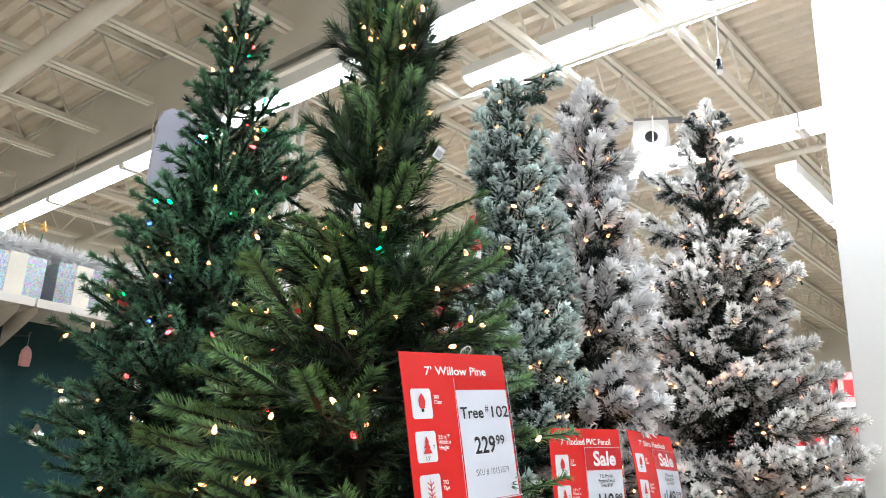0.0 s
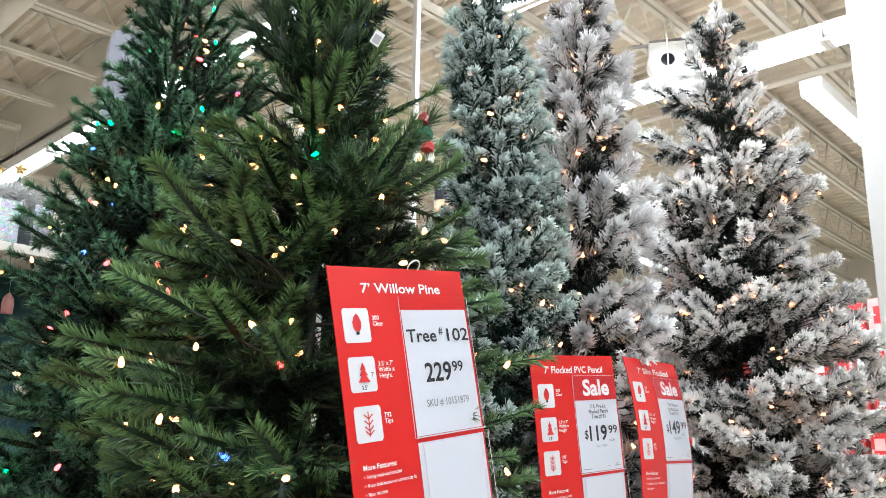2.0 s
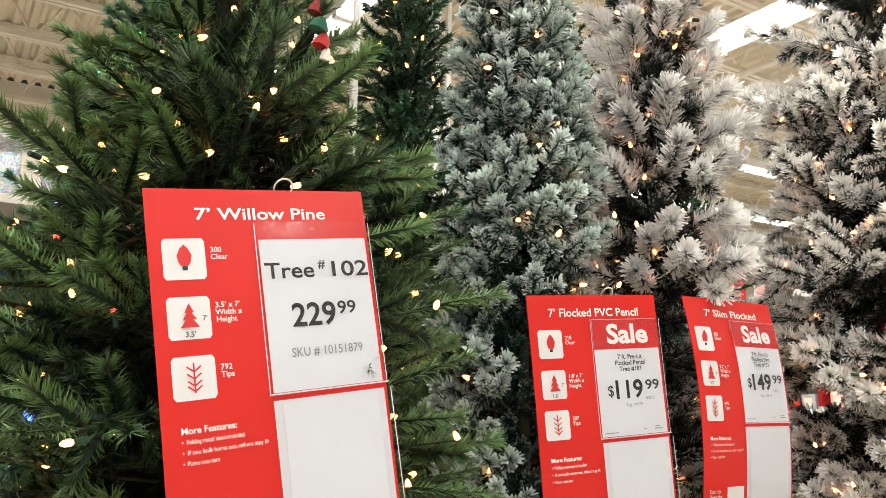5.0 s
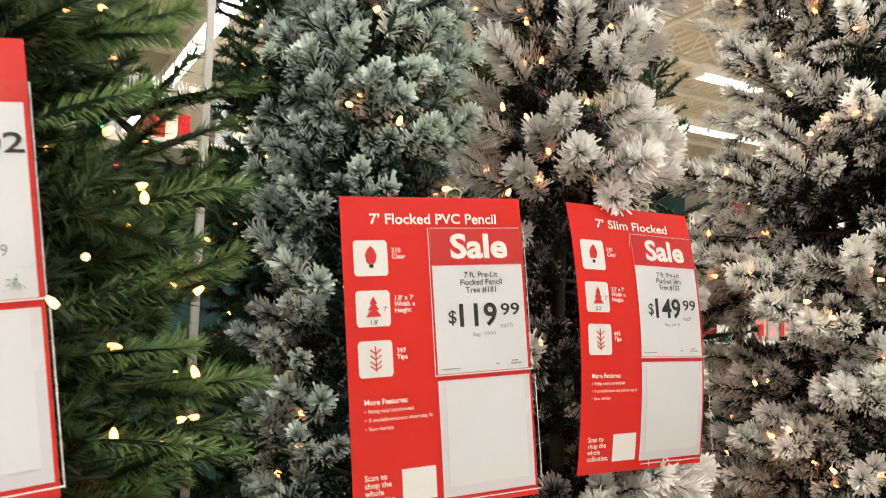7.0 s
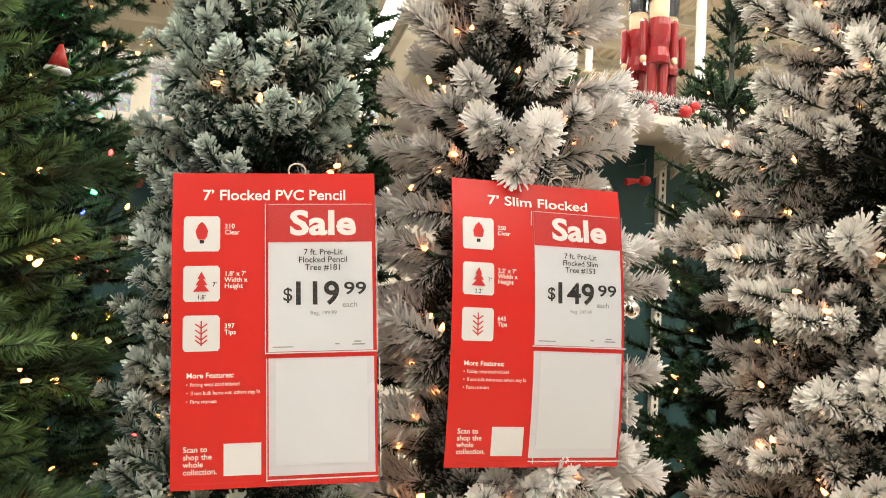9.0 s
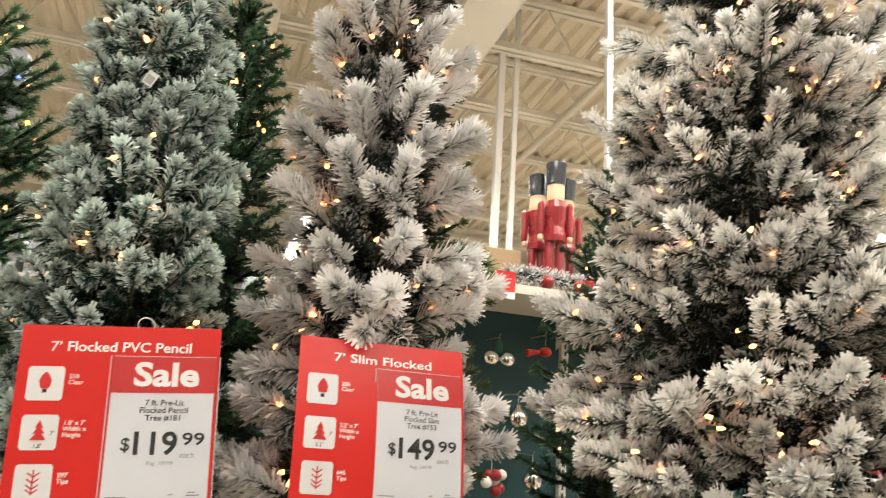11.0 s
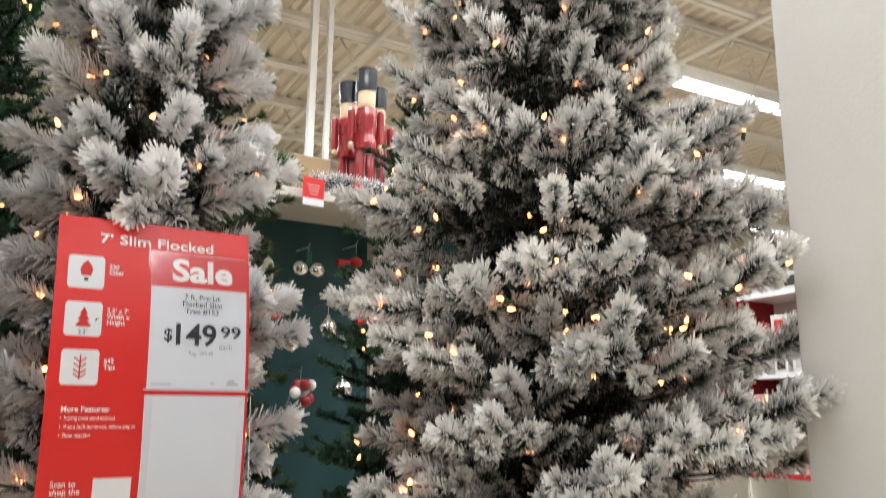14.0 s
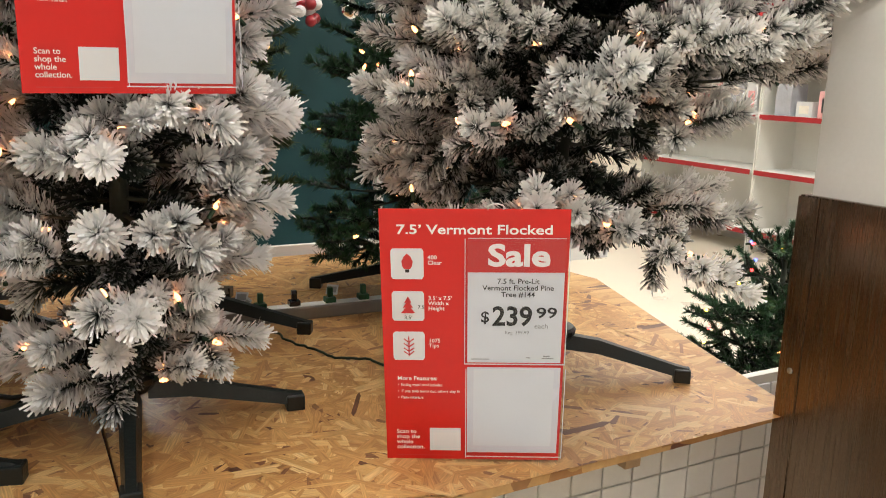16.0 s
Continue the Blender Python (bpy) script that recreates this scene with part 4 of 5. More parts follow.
def sign(tl, tr, low, title, title_w, labels, card, label, bow=0.004):
    """A 279 x 432 mm red card sign. tl, tr: its upper corners; low: a point below tr or tl that gives its hang."""
    m = sign_matrix(tl, tr, low)
    root = thing("price_sign", m, label, "sign", "red price signs")
    W, H = 0.279, 0.432

    def off(z):
        t = -z / H
        return -bow * 4 * t * (1 - t)

    def slab(x0, z0, x1, z1, y, thick, corner=0.0):
        """A flat card that follows the sign's bow; z counts down from the top edge."""
        bm = bmesh.new()
        n = 12
        rows = []
        for k in range(n + 1):
            z = -(z0 + (z1 - z0) * k / n)
            inset = 0.0
            if corner:
                e = min(-z - z0, z1 + z)
                inset = corner - math.sqrt(max(0, corner ** 2 - (corner - e) ** 2)) if e < corner else 0
            rows.append([bm.verts.new((xx, off(z) + yy, z)) for xx, yy in ((x0 + inset, y), (x1 - inset, y), (x1 - inset, y - thick), (x0 + inset, y - thick))])
        for a, b in zip(rows, rows[1:]):
            for i in range(4):
                bm.faces.new((a[i], b[i], b[(i + 1) % 4], a[(i + 1) % 4]))
        bm.faces.new(rows[0])
        bm.faces.new(rows[-1][::-1])
        bmesh.ops.recalc_face_normals(bm, faces=bm.faces)
        return bm

    def film(x0, z0, x1, z1, y):
        """A single sheet of thin clear film that follows the bow, facing out."""
        bm = bmesh.new()
        rows = [[bm.verts.new((xx, off(-zz) + y, -zz)) for xx in (x0, x1)] for zz in np.linspace(z0, z1, 13)]
        for a, b in zip(rows, rows[1:]):
            bm.faces.new((a[0], b[0], b[1], a[1]))
        return bm

    def letters(name, body, xx, zz, size, mat, parent, y, align="LEFT", bold=0.0, width=None, lab=""):
        me = text_mesh(body, size, align, bold, width)
        for v in me.vertices:
            px, pz = xx + v.co.x, -zz + v.co.y
            v.co = (px, off(pz) + y, pz)
        me.materials.append(mat)
        ob = new(name, me)
        ob.parent = parent
        return tagged(ob, lab)

    def bars(name, rows, mat, parent, y):
        bm = bmesh.new()
        for x0, z0, w, h in rows:
            c = off(-z0)
            vs = [bm.verts.new(p) for p in ((x0, c + y, -z0), (x0 + w, c + y, -z0), (x0 + w, c + y, -z0 - h), (x0, c + y, -z0 - h))]
            bm.faces.new(vs[::-1])
        return part(name, bm, mat, parent)

    part("board", slab(0, 0, W, H, 0, 0.0015), M_RED, root, "glossy red printed card")
    F = -0.0021
    letters("title", title, W / 2, 0.038, 0.0205, M_WHITEINK, root, F, "CENTER", 0.018, title_w, "white lettering")
    icons = []
    for k, z in enumerate((0.061, 0.130, 0.198)):
        c = part("icon_card", slab(0.0155, z, 0.0645, z + 0.049, F + 0.0005, 0.0006, 0.003), M_WHITE, root, "white rounded pictogram square")
        icons.append((c, 0.040, z + 0.0245))
    y = F - 0.0008
    # bulb pictogram
    c, cx, cz = icons[0]
    bm = bmesh.new()
    pts = [(0, -0.017), (0.005, -0.012), (0.0085, -0.004), (0.007, 0.004), (0.0045, 0.008), (-0.0045, 0.008), (-0.007, 0.004), (-0.0085, -0.004), (-0.005, -0.012)]
    bm.faces.new([bm.verts.new((cx + a, off(-cz) + y, -cz - b)) for a, b in pts])
    part("bulb_shape", bm, M_RED2, c)
    bars("bulb_base", [(cx - 0.003, cz + 0.0085, 0.006, 0.005)], M_INK, c, y)
    # tree pictogram
    c, cx, cz = icons[1]
    bm = bmesh.new()
    for w, z0, z1 in ((0.0055, -0.017, -0.006), (0.008, -0.010, 0.002), (0.011, -0.003, 0.011)):
        yy = off(-cz) + y - 0.0001 * w * 1000
        bm.faces.new([bm.verts.new(p) for p in ((cx, yy, -cz - z0), (cx - w, yy, -cz - z1), (cx + w, yy, -cz - z1))])
    part("tree_shape", bm, M_RED2, c)
    letters("size_text", labels[1][0], cx, cz + 0.0215, 0.0085, M_INK, c, y, "CENTER", 0.01)
    letters("size_text", labels[1][1], cx + 0.0145, cz + 0.004, 0.0085, M_INK, c, y, "LEFT", 0.01)
    # branch pictogram
    c, cx, cz = icons[2]
    bm = bmesh.new()
    def stroke(x0, z0, x1, z1, w=0.0009):
        dv = Vector((x1 - x0, z1 - z0)).normalized()
        nx, nz = -dv.y * w, dv.x * w
        o = off(-cz) + y
        bm.faces.new([bm.verts.new((cx + a, o, -cz - b)) for a, b in ((x0 - nx, z0 - nz), (x1 - nx, z1 - nz), (x1 + nx, z1 + nz), (x0 + nx, z0 + nz))])
    stroke(0, -0.017, 0, 0.017)
    for q in (-0.012, -0.004, 0.004, 0.010):
        stroke(0, q + 0.005, 0.008, q - 0.001)
        stroke(0, q + 0.005, -0.008, q - 0.001)
    part("branch_shape", bm, M_RED2, c)
    for k, z in enumerate((0.078, 0.144, 0.216)):
        letters("caption", labels[0 if k == 0 else 2 if k == 1 else 3], 0.0705, z, 0.0092, M_WHITEINK, root, F, "LEFT", 0.014)
    letters("heading", "More Features:", 0.0205, 0.283, 0.0102, M_WHITEINK, root, F, "LEFT", 0.018)
    for k, t in enumerate(("Folding metal stand included", "If one bulb burns out, others stay lit", "Flame retardant")):
        letters("feature_line", "\u2022  " + t, 0.0205, 0.294 + 0.0115 * k, 0.0072, M_WHITEINK, root, F, "LEFT", 0.004, (0.070, 0.098, 0.040)[k])
    letters("scan_text", "Scan to\nshop the\nwhole\ncollection.", 0.0165, 0.382, 0.0108, M_WHITEINK, root, F, "LEFT", 0.01)
    part("code_square", slab(0.070, 0.372, 0.120, 0.415, F + 0.0005, 0.0004), M_WHITE, root, "plain white square label")
    bars("fine_print", [(0.0165, 0.4235, 0.095, 0.0016)], M_RED2, root, F)
    # the price card in its clear sleeve
    X0, X1, Z0, Z1 = 0.126, 0.281, 0.044, 0.253
    price = part("price_card", slab(X0 + 0.004, Z0 + (0.020 if card[0] == "plain" else 0.0), X1 - 0.007, Z1 - 0.003, F, 0.0006), M_WHITE, root, "white printed price card")
    CX, T = (X0 + X1) / 2 + 0.002, F - 0.0012
    if card[0] == "sale":
        part("sale_header", slab(X0 + 0.004, Z0 + 0.0008, X1 - 0.007, Z0 + 0.054, F - 0.0007, 0.0003), M_RED2, price, "red band with the word Sale")
        letters("sale_text", "Sale", CX, Z0 + 0.043, 0.048, M_WHITEINK, price, T, "CENTER", 0.032, 0.092)
        letters("product_text", card[1], CX, Z0 + 0.072, 0.0118, M_INK, price, T, "CENTER", 0.008)
        letters("dollar_sign", "$", CX - 0.056, Z0 + 0.136, 0.026, M_INK, price, T, "LEFT", 0.012)
        letters("price_text", card[2], CX + 0.023, Z0 + 0.141, 0.045, M_INK, price, T, "RIGHT", 0.022, 0.060)
        letters("cents_text", card[3], CX + 0.028, Z0 + 0.128, 0.0245, M_INK, price, T, "LEFT", 0.014, 0.031)
        letters("each_text", "each", CX + 0.026, Z0 + 0.146, 0.0115, M_GREYINK, price, T)
        letters("regular_text", card[4], CX, Z0 + 0.156, 0.0078, M_GREYINK, price, T, "CENTER")
        bars("fine_print", [(X0 + 0.010, Z1 - 0.010, 0.028, 0.0014), (X1 - 0.060, Z1 - 0.013, 0.006, 0.0016), (X1 - 0.034, Z1 - 0.016, 0.010, 0.0018), (X1 - 0.036, Z1 - 0.012, 0.018, 0.0018)], M_GREYINK, price, T)
    else:
        letters("product_text", "Tree", X0 + 0.008, Z0 + 0.069, 0.028, M_INK, price, T, "LEFT", 0.014, 0.064)
        letters("hash_sign", "#", X0 + 0.078, Z0 + 0.058, 0.016, M_INK, price, T, "LEFT", 0.014)
        letters("number_text", "102", X0 + 0.089, Z0 + 0.069, 0.028, M_INK, price, T, "LEFT", 0.014, 0.050)
        letters("price_text", "229", X0 + 0.036, Z0 + 0.129, 0.040, M_INK, price, T, "LEFT", 0.02, 0.058)
        letters("cents_text", "99", X0 + 0.097, Z0 + 0.117, 0.023, M_INK, price, T, "LEFT", 0.012, 0.025)
        letters("stock_text", "SKU # 10151879", X0 + 0.031, Z0 + 0.166, 0.0155, M_GREYINK, price, T, "LEFT", 0.006, 0.094)
    part("sleeve", film(X0, Z0 - 0.002, X1, Z1, F - 0.0026), M_SLEEVE, root, "clear plastic sleeve").visible_shadow = False
    bars("sleeve_edge", [(X0, Z1 - 0.0022, X1 - X0, 0.0018), (X0 - 0.0006, Z0, 0.0012, Z1 - Z0), (X1 - 0.0012, Z0, 0.0012, Z1 - Z0)], M_FROST, root, F - 0.0028)
    # the empty lower sleeve
    X0, X1, Z0, Z1 = 0.128, 0.282, 0.259, 0.424
    part("blank_card", slab(X0 + 0.012, Z0 + 0.003, X1 - 0.017, Z1 - 0.020, F, 0.0008), M_WHITE, root, "blank white card")
    part("lower_sleeve_back", slab(X0 + 0.002, Z0, X1 - 0.007, Z1 - 0.006, F + 0.0004, 0.0003), M_FROST, root)
    part("lower_sleeve", film(X0, Z0 - 0.001, X1 + 0.001, Z1 + 0.004, F - 0.0045), M_SLEEVE, root, "empty clear plastic pocket").visible_shadow = False
    bars("sleeve_edge", [(X0, Z1 - 0.002, X1 - X0, 0.0016), (X0 - 0.0006, Z0, 0.0013, Z1 - Z0), (X1 - 0.0006, Z0, 0.0013, Z1 - Z0)], M_FROST, root, F - 0.0046)
    bm = bmesh.new()
    tube(bm, [(0.170 + 0.012 * math.sin(a), -0.004 + 0.012 * math.cos(a) * 0.7, -0.006 + 0.018 * math.sin(a * 0.5) ** 2 + 0.0) for a in np.linspace(0, 5.6, 14)], 0.0012, 5)
    part("tie", bm, M_TIE, root, "clear nylon tie through the punched hole")
    return root


sign(*SIGN_PLACES["willow"], "7\u2019 Willow Pine", 0.166, ("300\nClear", ("3.5\u2019", "7\u2019"), "3.5\u2019 x 7\u2019\nWidth x\nHeight", "792\nTips"), ("plain",), "red card price sign in sleeves, hung on the green pine")
sign(*SIGN_PLACES["pencil"], "7\u2019 Flocked PVC Pencil", 0.196, ("210\nClear", ("1.8\u2019", "7\u2019"), "1.8\u2019 x 7\u2019\nWidth x\nHeight", "397\nTips"), ("sale", "7 ft. Pre-Lit\nFlocked Pencil\nTree #181", "119", "99", "Reg. 199.99"), "red card sale sign in sleeves, hung on the frosted pencil tree", 0.003)
sign(*SIGN_PLACES["slim"], "7\u2019 Slim Flocked", 0.166, ("250\nClear", ("2.2\u2019", "7\u2019"), "2.2\u2019 x 7\u2019\nWidth x\nHeight", "645\nTips"), ("sale", "7 ft. Pre-Lit\nFlocked Slim\nTree #153", "149", "99", "Reg. 249.99"), "red card sale sign, bowed, hung on the slim flocked tree", 0.022)
sign(*SIGN_PLACES["pine"], "7.5\u2019 Vermont Flocked", 0.228, ("400\nClear", ("3.5\u2019", "7.5\u2019"), "3.5\u2019 x 7.5\u2019\nWidth x\nHeight", "1075\nTips"), ("sale", "7.5 ft. Pre-Lit\nVermont Flocked Pine\nTree #144", "239", "99", "Reg. 399.99"), "red card sale sign standing on strand board below the pine", 0.002)


# ---- shelving behind the display ----
def gondola(u0, u1, v, shelf_z, label, lower=()):
    """A run of store shelving: slotted uprights, teal back panels, a top shelf, a base deck."""
    t = thing("store_shelving", at(0, 0), label, "shelving", "teal shelving runs")
    back = v + 0.40
    n = max(1, round((u1 - u0) / 0.91))
    w = (u1 - u0) / n
    for k in range(n):
        a = u0 + k * w
        part("back_panel", cube(a + 0.017, back, 0.12, a + w - 0.017, back + 0.02, shelf_z + 0.02, 0.002), M_TEAL, t, "dark teal back panel")
        bm = bmesh.new()
        box(bm, a + 0.004, v, shelf_z - 0.022, a + w - 0.004, back - 0.002, shelf_z, 0.003)
        box(bm, a + 0.004, v - 0.004, shelf_z - 0.036, a + w - 0.004, v, shelf_z, 0.002)
        part("top_shelf", bm, M_SHELF, t, "cream enamel steel shelf")
        part("base_deck", cube(a + 0.004, v + 0.02, 0.10, a + w - 0.004, back - 0.002, 0.14, 0.003), M_SHELF, t)
        for s in (0.03, w - 0.045):
            bm = bmesh.new()
            vs = [bm.verts.new(p) for p in ((a + s, back - 0.03, shelf_z - 0.16), (a + s, back - 0.03, shelf_z - 0.023), (a + s, v + 0.05, shelf_z - 0.023), (a + s, v + 0.05, shelf_z - 0.05))]
            top = [bm.verts.new(q.co + Vector((0.004, 0, 0))) for q in vs]
            bm.faces.new(vs)
            bm.faces.new(top[::-1])
            for i in range(4):
                bm.faces.new((vs[i], top[i], top[(i + 1) % 4], vs[(i + 1) % 4]))
            part("bracket", bm, M_SHELF, t)
    slot = finish("slot", cube(-0.004, -0.001, -0.009, 0.004, 0.001, 0.009), M_DARK)
    for k in range(n + 1):
        a = u0 + k * w
        up = part("upright", cube(a - 0.016, back - 0.028, 0.0, a + 0.016, back + 0.03, shelf_z + 0.03, 0.002), M_SLOT, t, "slotted cream steel upright")
        for i in range(int((shelf_z - 0.9) / 0.0305)):
            shared("slot", slot, up, pose(a, back - 0.0285, 0.92 + i * 0.0305))
    return t


V1, Z1, V2, Z2 = 2.5, 2.13, 1.73, 2.16
gondola(-4.2, -0.22, V1, Z1, "cream and teal store shelving with gift boxes on top")
gondola(-0.10, 1.72, V2, Z2, "cream and teal store shelving with ornaments and nutcrackers")

# white base deck seen behind the sheets
lone("base_trim", cube(-0.1, 1.70, DECK_Z - 0.12, 1.7, 1.715, DECK_Z + 0.035, 0.003), M_COLUMN, at(0, 0), "white enamel trim along the shelving base", "trim", kind="structure")


def gift_box(u, v, z, w, d, h, rz=0, mat=None, words="silver glitter"):
    t = thing("gift_box", at(u, v, z, rz), words + " gift box with ivory ribbon on the shelf", "gift box", "glitter gift boxes")
    part("box_body", cube(-w / 2, -d / 2, 0, w / 2, d / 2, h, 0.004), mat or M_SILVER, t, "coarse " + words + " card")
    rw = w * 0.16
    part("ribbon", cube(-rw, -d / 2 - 0.002, 0.0, rw, d / 2 + 0.002, h + 0.002, 0.001), M_RIBBON, t, "ivory satin ribbon")
    return t


def tinsel(name, points, radius, count, seed, mat, label, category, m, nl=0.05):
    """A garland or boa: very many thin strands round a line."""
    rng = np.random.default_rng(seed)
    pts = np.array(points, float)
    seg = rng.integers(0, len(pts) - 1, count)
    t = rng.random(count)[:, None]
    c = pts[seg] * (1 - t) + pts[seg + 1] * t
    d = rng.normal(0, 1, (count, 3))
    d /= np.linalg.norm(d, axis=1)[:, None]
    ln = radius * rng.uniform(0.5, 1.1, count)[:, None]
    s = np.cross(d, rng.normal(0, 1, (count, 3)))
    s /= np.linalg.norm(s, axis=1)[:, None]
    v = np.stack([c - s * 0.002, c + s * 0.002, c + d * ln + s * 0.0012, c + d * ln - s * 0.0012], 1).reshape(-1, 3)
    me = bpy.data.meshes.new(name)
    me.from_pydata(v.tolist(), [], [(4 * i, 4 * i + 1, 4 * i + 2, 4 * i + 3) for i in range(count)])
    me.materials.append(mat)
    if mat.name.endswith("green") or "flocked" in mat.name:
        layer = me.uv_layers.new(name="UVMap")
        full = np.tile(np.array(((0, 0.5), (0, 0.5), (1, 0.7), (1, 0.7)), np.float32), (count, 1))
        layer.data.foreach_set("uv", full.ravel())
    ob = new(name, me)
    ob.matrix_basis = m
    return tagged(ob, label, category)


for k, bu in enumerate((-1.55, -1.30, -1.03, -0.44, -1.82, -2.1)):
    gift_box(bu, V1 + 0.14, Z1 + 0.001, 0.225, 0.22, 0.17 + 0.004 * (k % 3), rz=(k * 37 % 7) - 3)
M_REDGLITTER = glitter("red_glitter", (0.62, 0.03, 0.03))
gift_box(-0.72, V1 + 0.13, Z1 + 0.001, 0.15, 0.17, 0.115, 4, M_REDGLITTER, "red glitter")
tinsel("white_boa", [(-2.2, V1 + 0.13, Z1 + 0.21), (-1.7, V1 + 0.10, Z1 + 0.22), (-1.4, V1 + 0.12, Z1 + 0.225), (-1.1, V1 + 0.10, Z1 + 0.22), (-0.8, V1 + 0.14, Z1 + 0.22), (-0.45, V1 + 0.13, Z1 + 0.215)], 0.065, 9000, 31, M_FUR, "fluffy white tinsel boa lying on the gift boxes", "garland", at(0, 0))


def cone_tree(u, v, z, h, seed):
    t = thing("felt_cone_tree", at(u, v, z), "green felt cone tree with a gold star", "decoration", "cone trees with stars")
    bm = bmesh.new()
    lathe(bm, ((0.052, 0), (0.045, 0.03), (0.022, h * 0.55), (0.008, h * 0.85), (0.003, h)), 16)
    part("cone", bm, M_PACK_GREEN, t, "green felt cone", smooth=True)
    bm = bmesh.new()
    pts = [(0.036 * math.cos(a) * (1 if k % 2 == 0 else 0.42), 0.036 * math.sin(a) * (1 if k % 2 == 0 else 0.42)) for k, a in enumerate(np.linspace(math.pi / 2, math.pi / 2 + 2 * math.pi, 11)[:-1])]
    f = bm.verts.new((0, -0.008, h + 0.03))
    b = bm.verts.new((0, 0.008, h + 0.03))
    ring = [bm.verts.new((x, 0, h + 0.03 + y)) for x, y in pts]
    for i in range(10):
        bm.faces.new((ring[i], ring[(i + 1) % 10], f))
        bm.faces.new((ring[(i + 1) % 10], ring[i], b))
    part("star", bm, M_GOLD, t, "faceted gold star")


M_PACK_GREEN = paint("green_felt", (0.03, 0.14, 0.08), 0.85, vary=0.2, fine=200)
for k, (cu_, ch) in enumerate(((-1.44, 0.30), (-1.33, 0.33), (-1.21, 0.31), (-1.12, 0.33))):
    cone_tree(cu_, V1 + 0.31, Z1 + 0.001, ch + 0.03, k)


def hook_item(kind, u, z, v, seed):
    """A peg hook on the back panel with something hanging from it."""
    r = random.Random(seed)
    t = thing("hanging_" + kind, at(u, v, z), HOOKED[kind], "ornament", "ornaments on hooks")
    bm = bmesh.new()
    tube(bm, ((0, 0.16, 0.012), (0, 0.02, 0.0), (0, 0.0, 0.012)), 0.0025, 6)
    part("hook", bm, M_SCREW, t, "steel peg hook")
    bm = bmesh.new()
    tube(bm, ((0, 0.01, 0.0), (0, 0.01, -0.045)), 0.001, 4)
    part("string", bm, M_CLEARWIRE, t)
    if kind == "bell_pair":
        for s in (-1, 1):
            bm = bmesh.new()
            ball(bm, (s * 0.034, 0.01, -0.09), 0.035, squash=0.92)
            part("bell", bm, M_CHROME, t, "shiny silver round bell", smooth=True)
        bm = bmesh.new()
        box(bm, -0.012, 0.0, -0.065, 0.012, 0.02, -0.02, 0.004)
        part("bow", bm, M_PACK_GREEN, t, "green bow")
    elif kind == "bauble":
        bm = bmesh.new()
        lathe(bm, ((0.004, -0.04), (0.012, -0.045), (0.012, -0.055), (0.03, -0.065), (0.042, -0.09), (0.038, -0.115), (0.022, -0.132), (0.004, -0.138)), 18, (0, 0.01, 0))
        bmesh.ops.recalc_face_normals(bm, faces=bm.faces)
        part("glass_ball", bm, M_CHROME, t, "silver glass ball", smooth=True)
    elif kind == "berry_cluster":
        for k in range(9):
            bm = bmesh.new()
            ball(bm, (r.uniform(-0.04, 0.04), r.uniform(-0.03, 0.03), -0.07 + r.uniform(-0.05, 0.04)), 0.022)
            part("berry", bm, M_NUTRED if k % 3 else M_FUR, t, smooth=True)
    elif kind == "bird":
        bm = bmesh.new()
        ball(bm, (0, 0.01, -0.07), 0.026, squash=0.8)
        bmesh.ops.create_cone(bm, segments=8, radius1=0.016, radius2=0.004, depth=0.07, cap_ends=True, matrix=Matrix.Translation((-0.045, 0.01, -0.075)) @ Euler((0, radians(80), 0)).to_matrix().to_4x4())
        part("body", bm, M_PACK[1], t, "red body")
    else:
        bm = bmesh.new()
        lathe(bm, ((0.022, -0.13), (0.024, -0.09), (0.020, -0.065), (0.012, -0.055), (0.004, -0.045)), 12, (0, 0.01, 0))
        part("figure", bm, M_PACK[2] if kind == "pink_ornament" else M_RIBBON, t, smooth=True)
    return t


HOOKED = {"bell_pair": "pair of silver bells with a green bow on a hook", "bauble": "silver glass bauble hanging on a steel hook", "berry_cluster": "cluster of red and white berries on a hook",
          "bird": "small red ornament hanging on a hook", "pink_ornament": "small pink figure ornament hanging on a hook", "ivory_ornament": "small ivory bottle ornament hanging on a hook"}
for kind, hu, hz in (("ivory_ornament", 0.30, 1.99), ("bell_pair", 0.46, 2.00), ("bird", 0.66, 2.03), ("bauble", 0.40, 1.72), ("bauble", 0.55, 1.78), ("bird", 0.34, 1.78), ("bauble", 0.62, 1.55), ("berry_cluster", 0.45, 1.52), ("bauble", 0.9, 1.9), ("bell_pair", 1.1, 1.75), ("bird", 0.75, 1.80)):
    hook_item(kind, hu, hz, V2 + 0.23, int(hu * 100 + hz * 1000))
for kind, hu, hz in (("berry_cluster", -1.31, 1.98), ("pink_ornament", -1.12, 2.02), ("bauble", -1.22, 1.80), ("berry_cluster", -1.42, 1.70), ("bauble", -1.02, 1.70), ("ivory_ornament", -1.34, 1.72), ("bell_pair", -0.9, 1.85), ("bauble", -0.55, 1.8)):
    hook_item(kind, hu, hz, V1 + 0.23, int(-hu * 100 + hz * 1000))

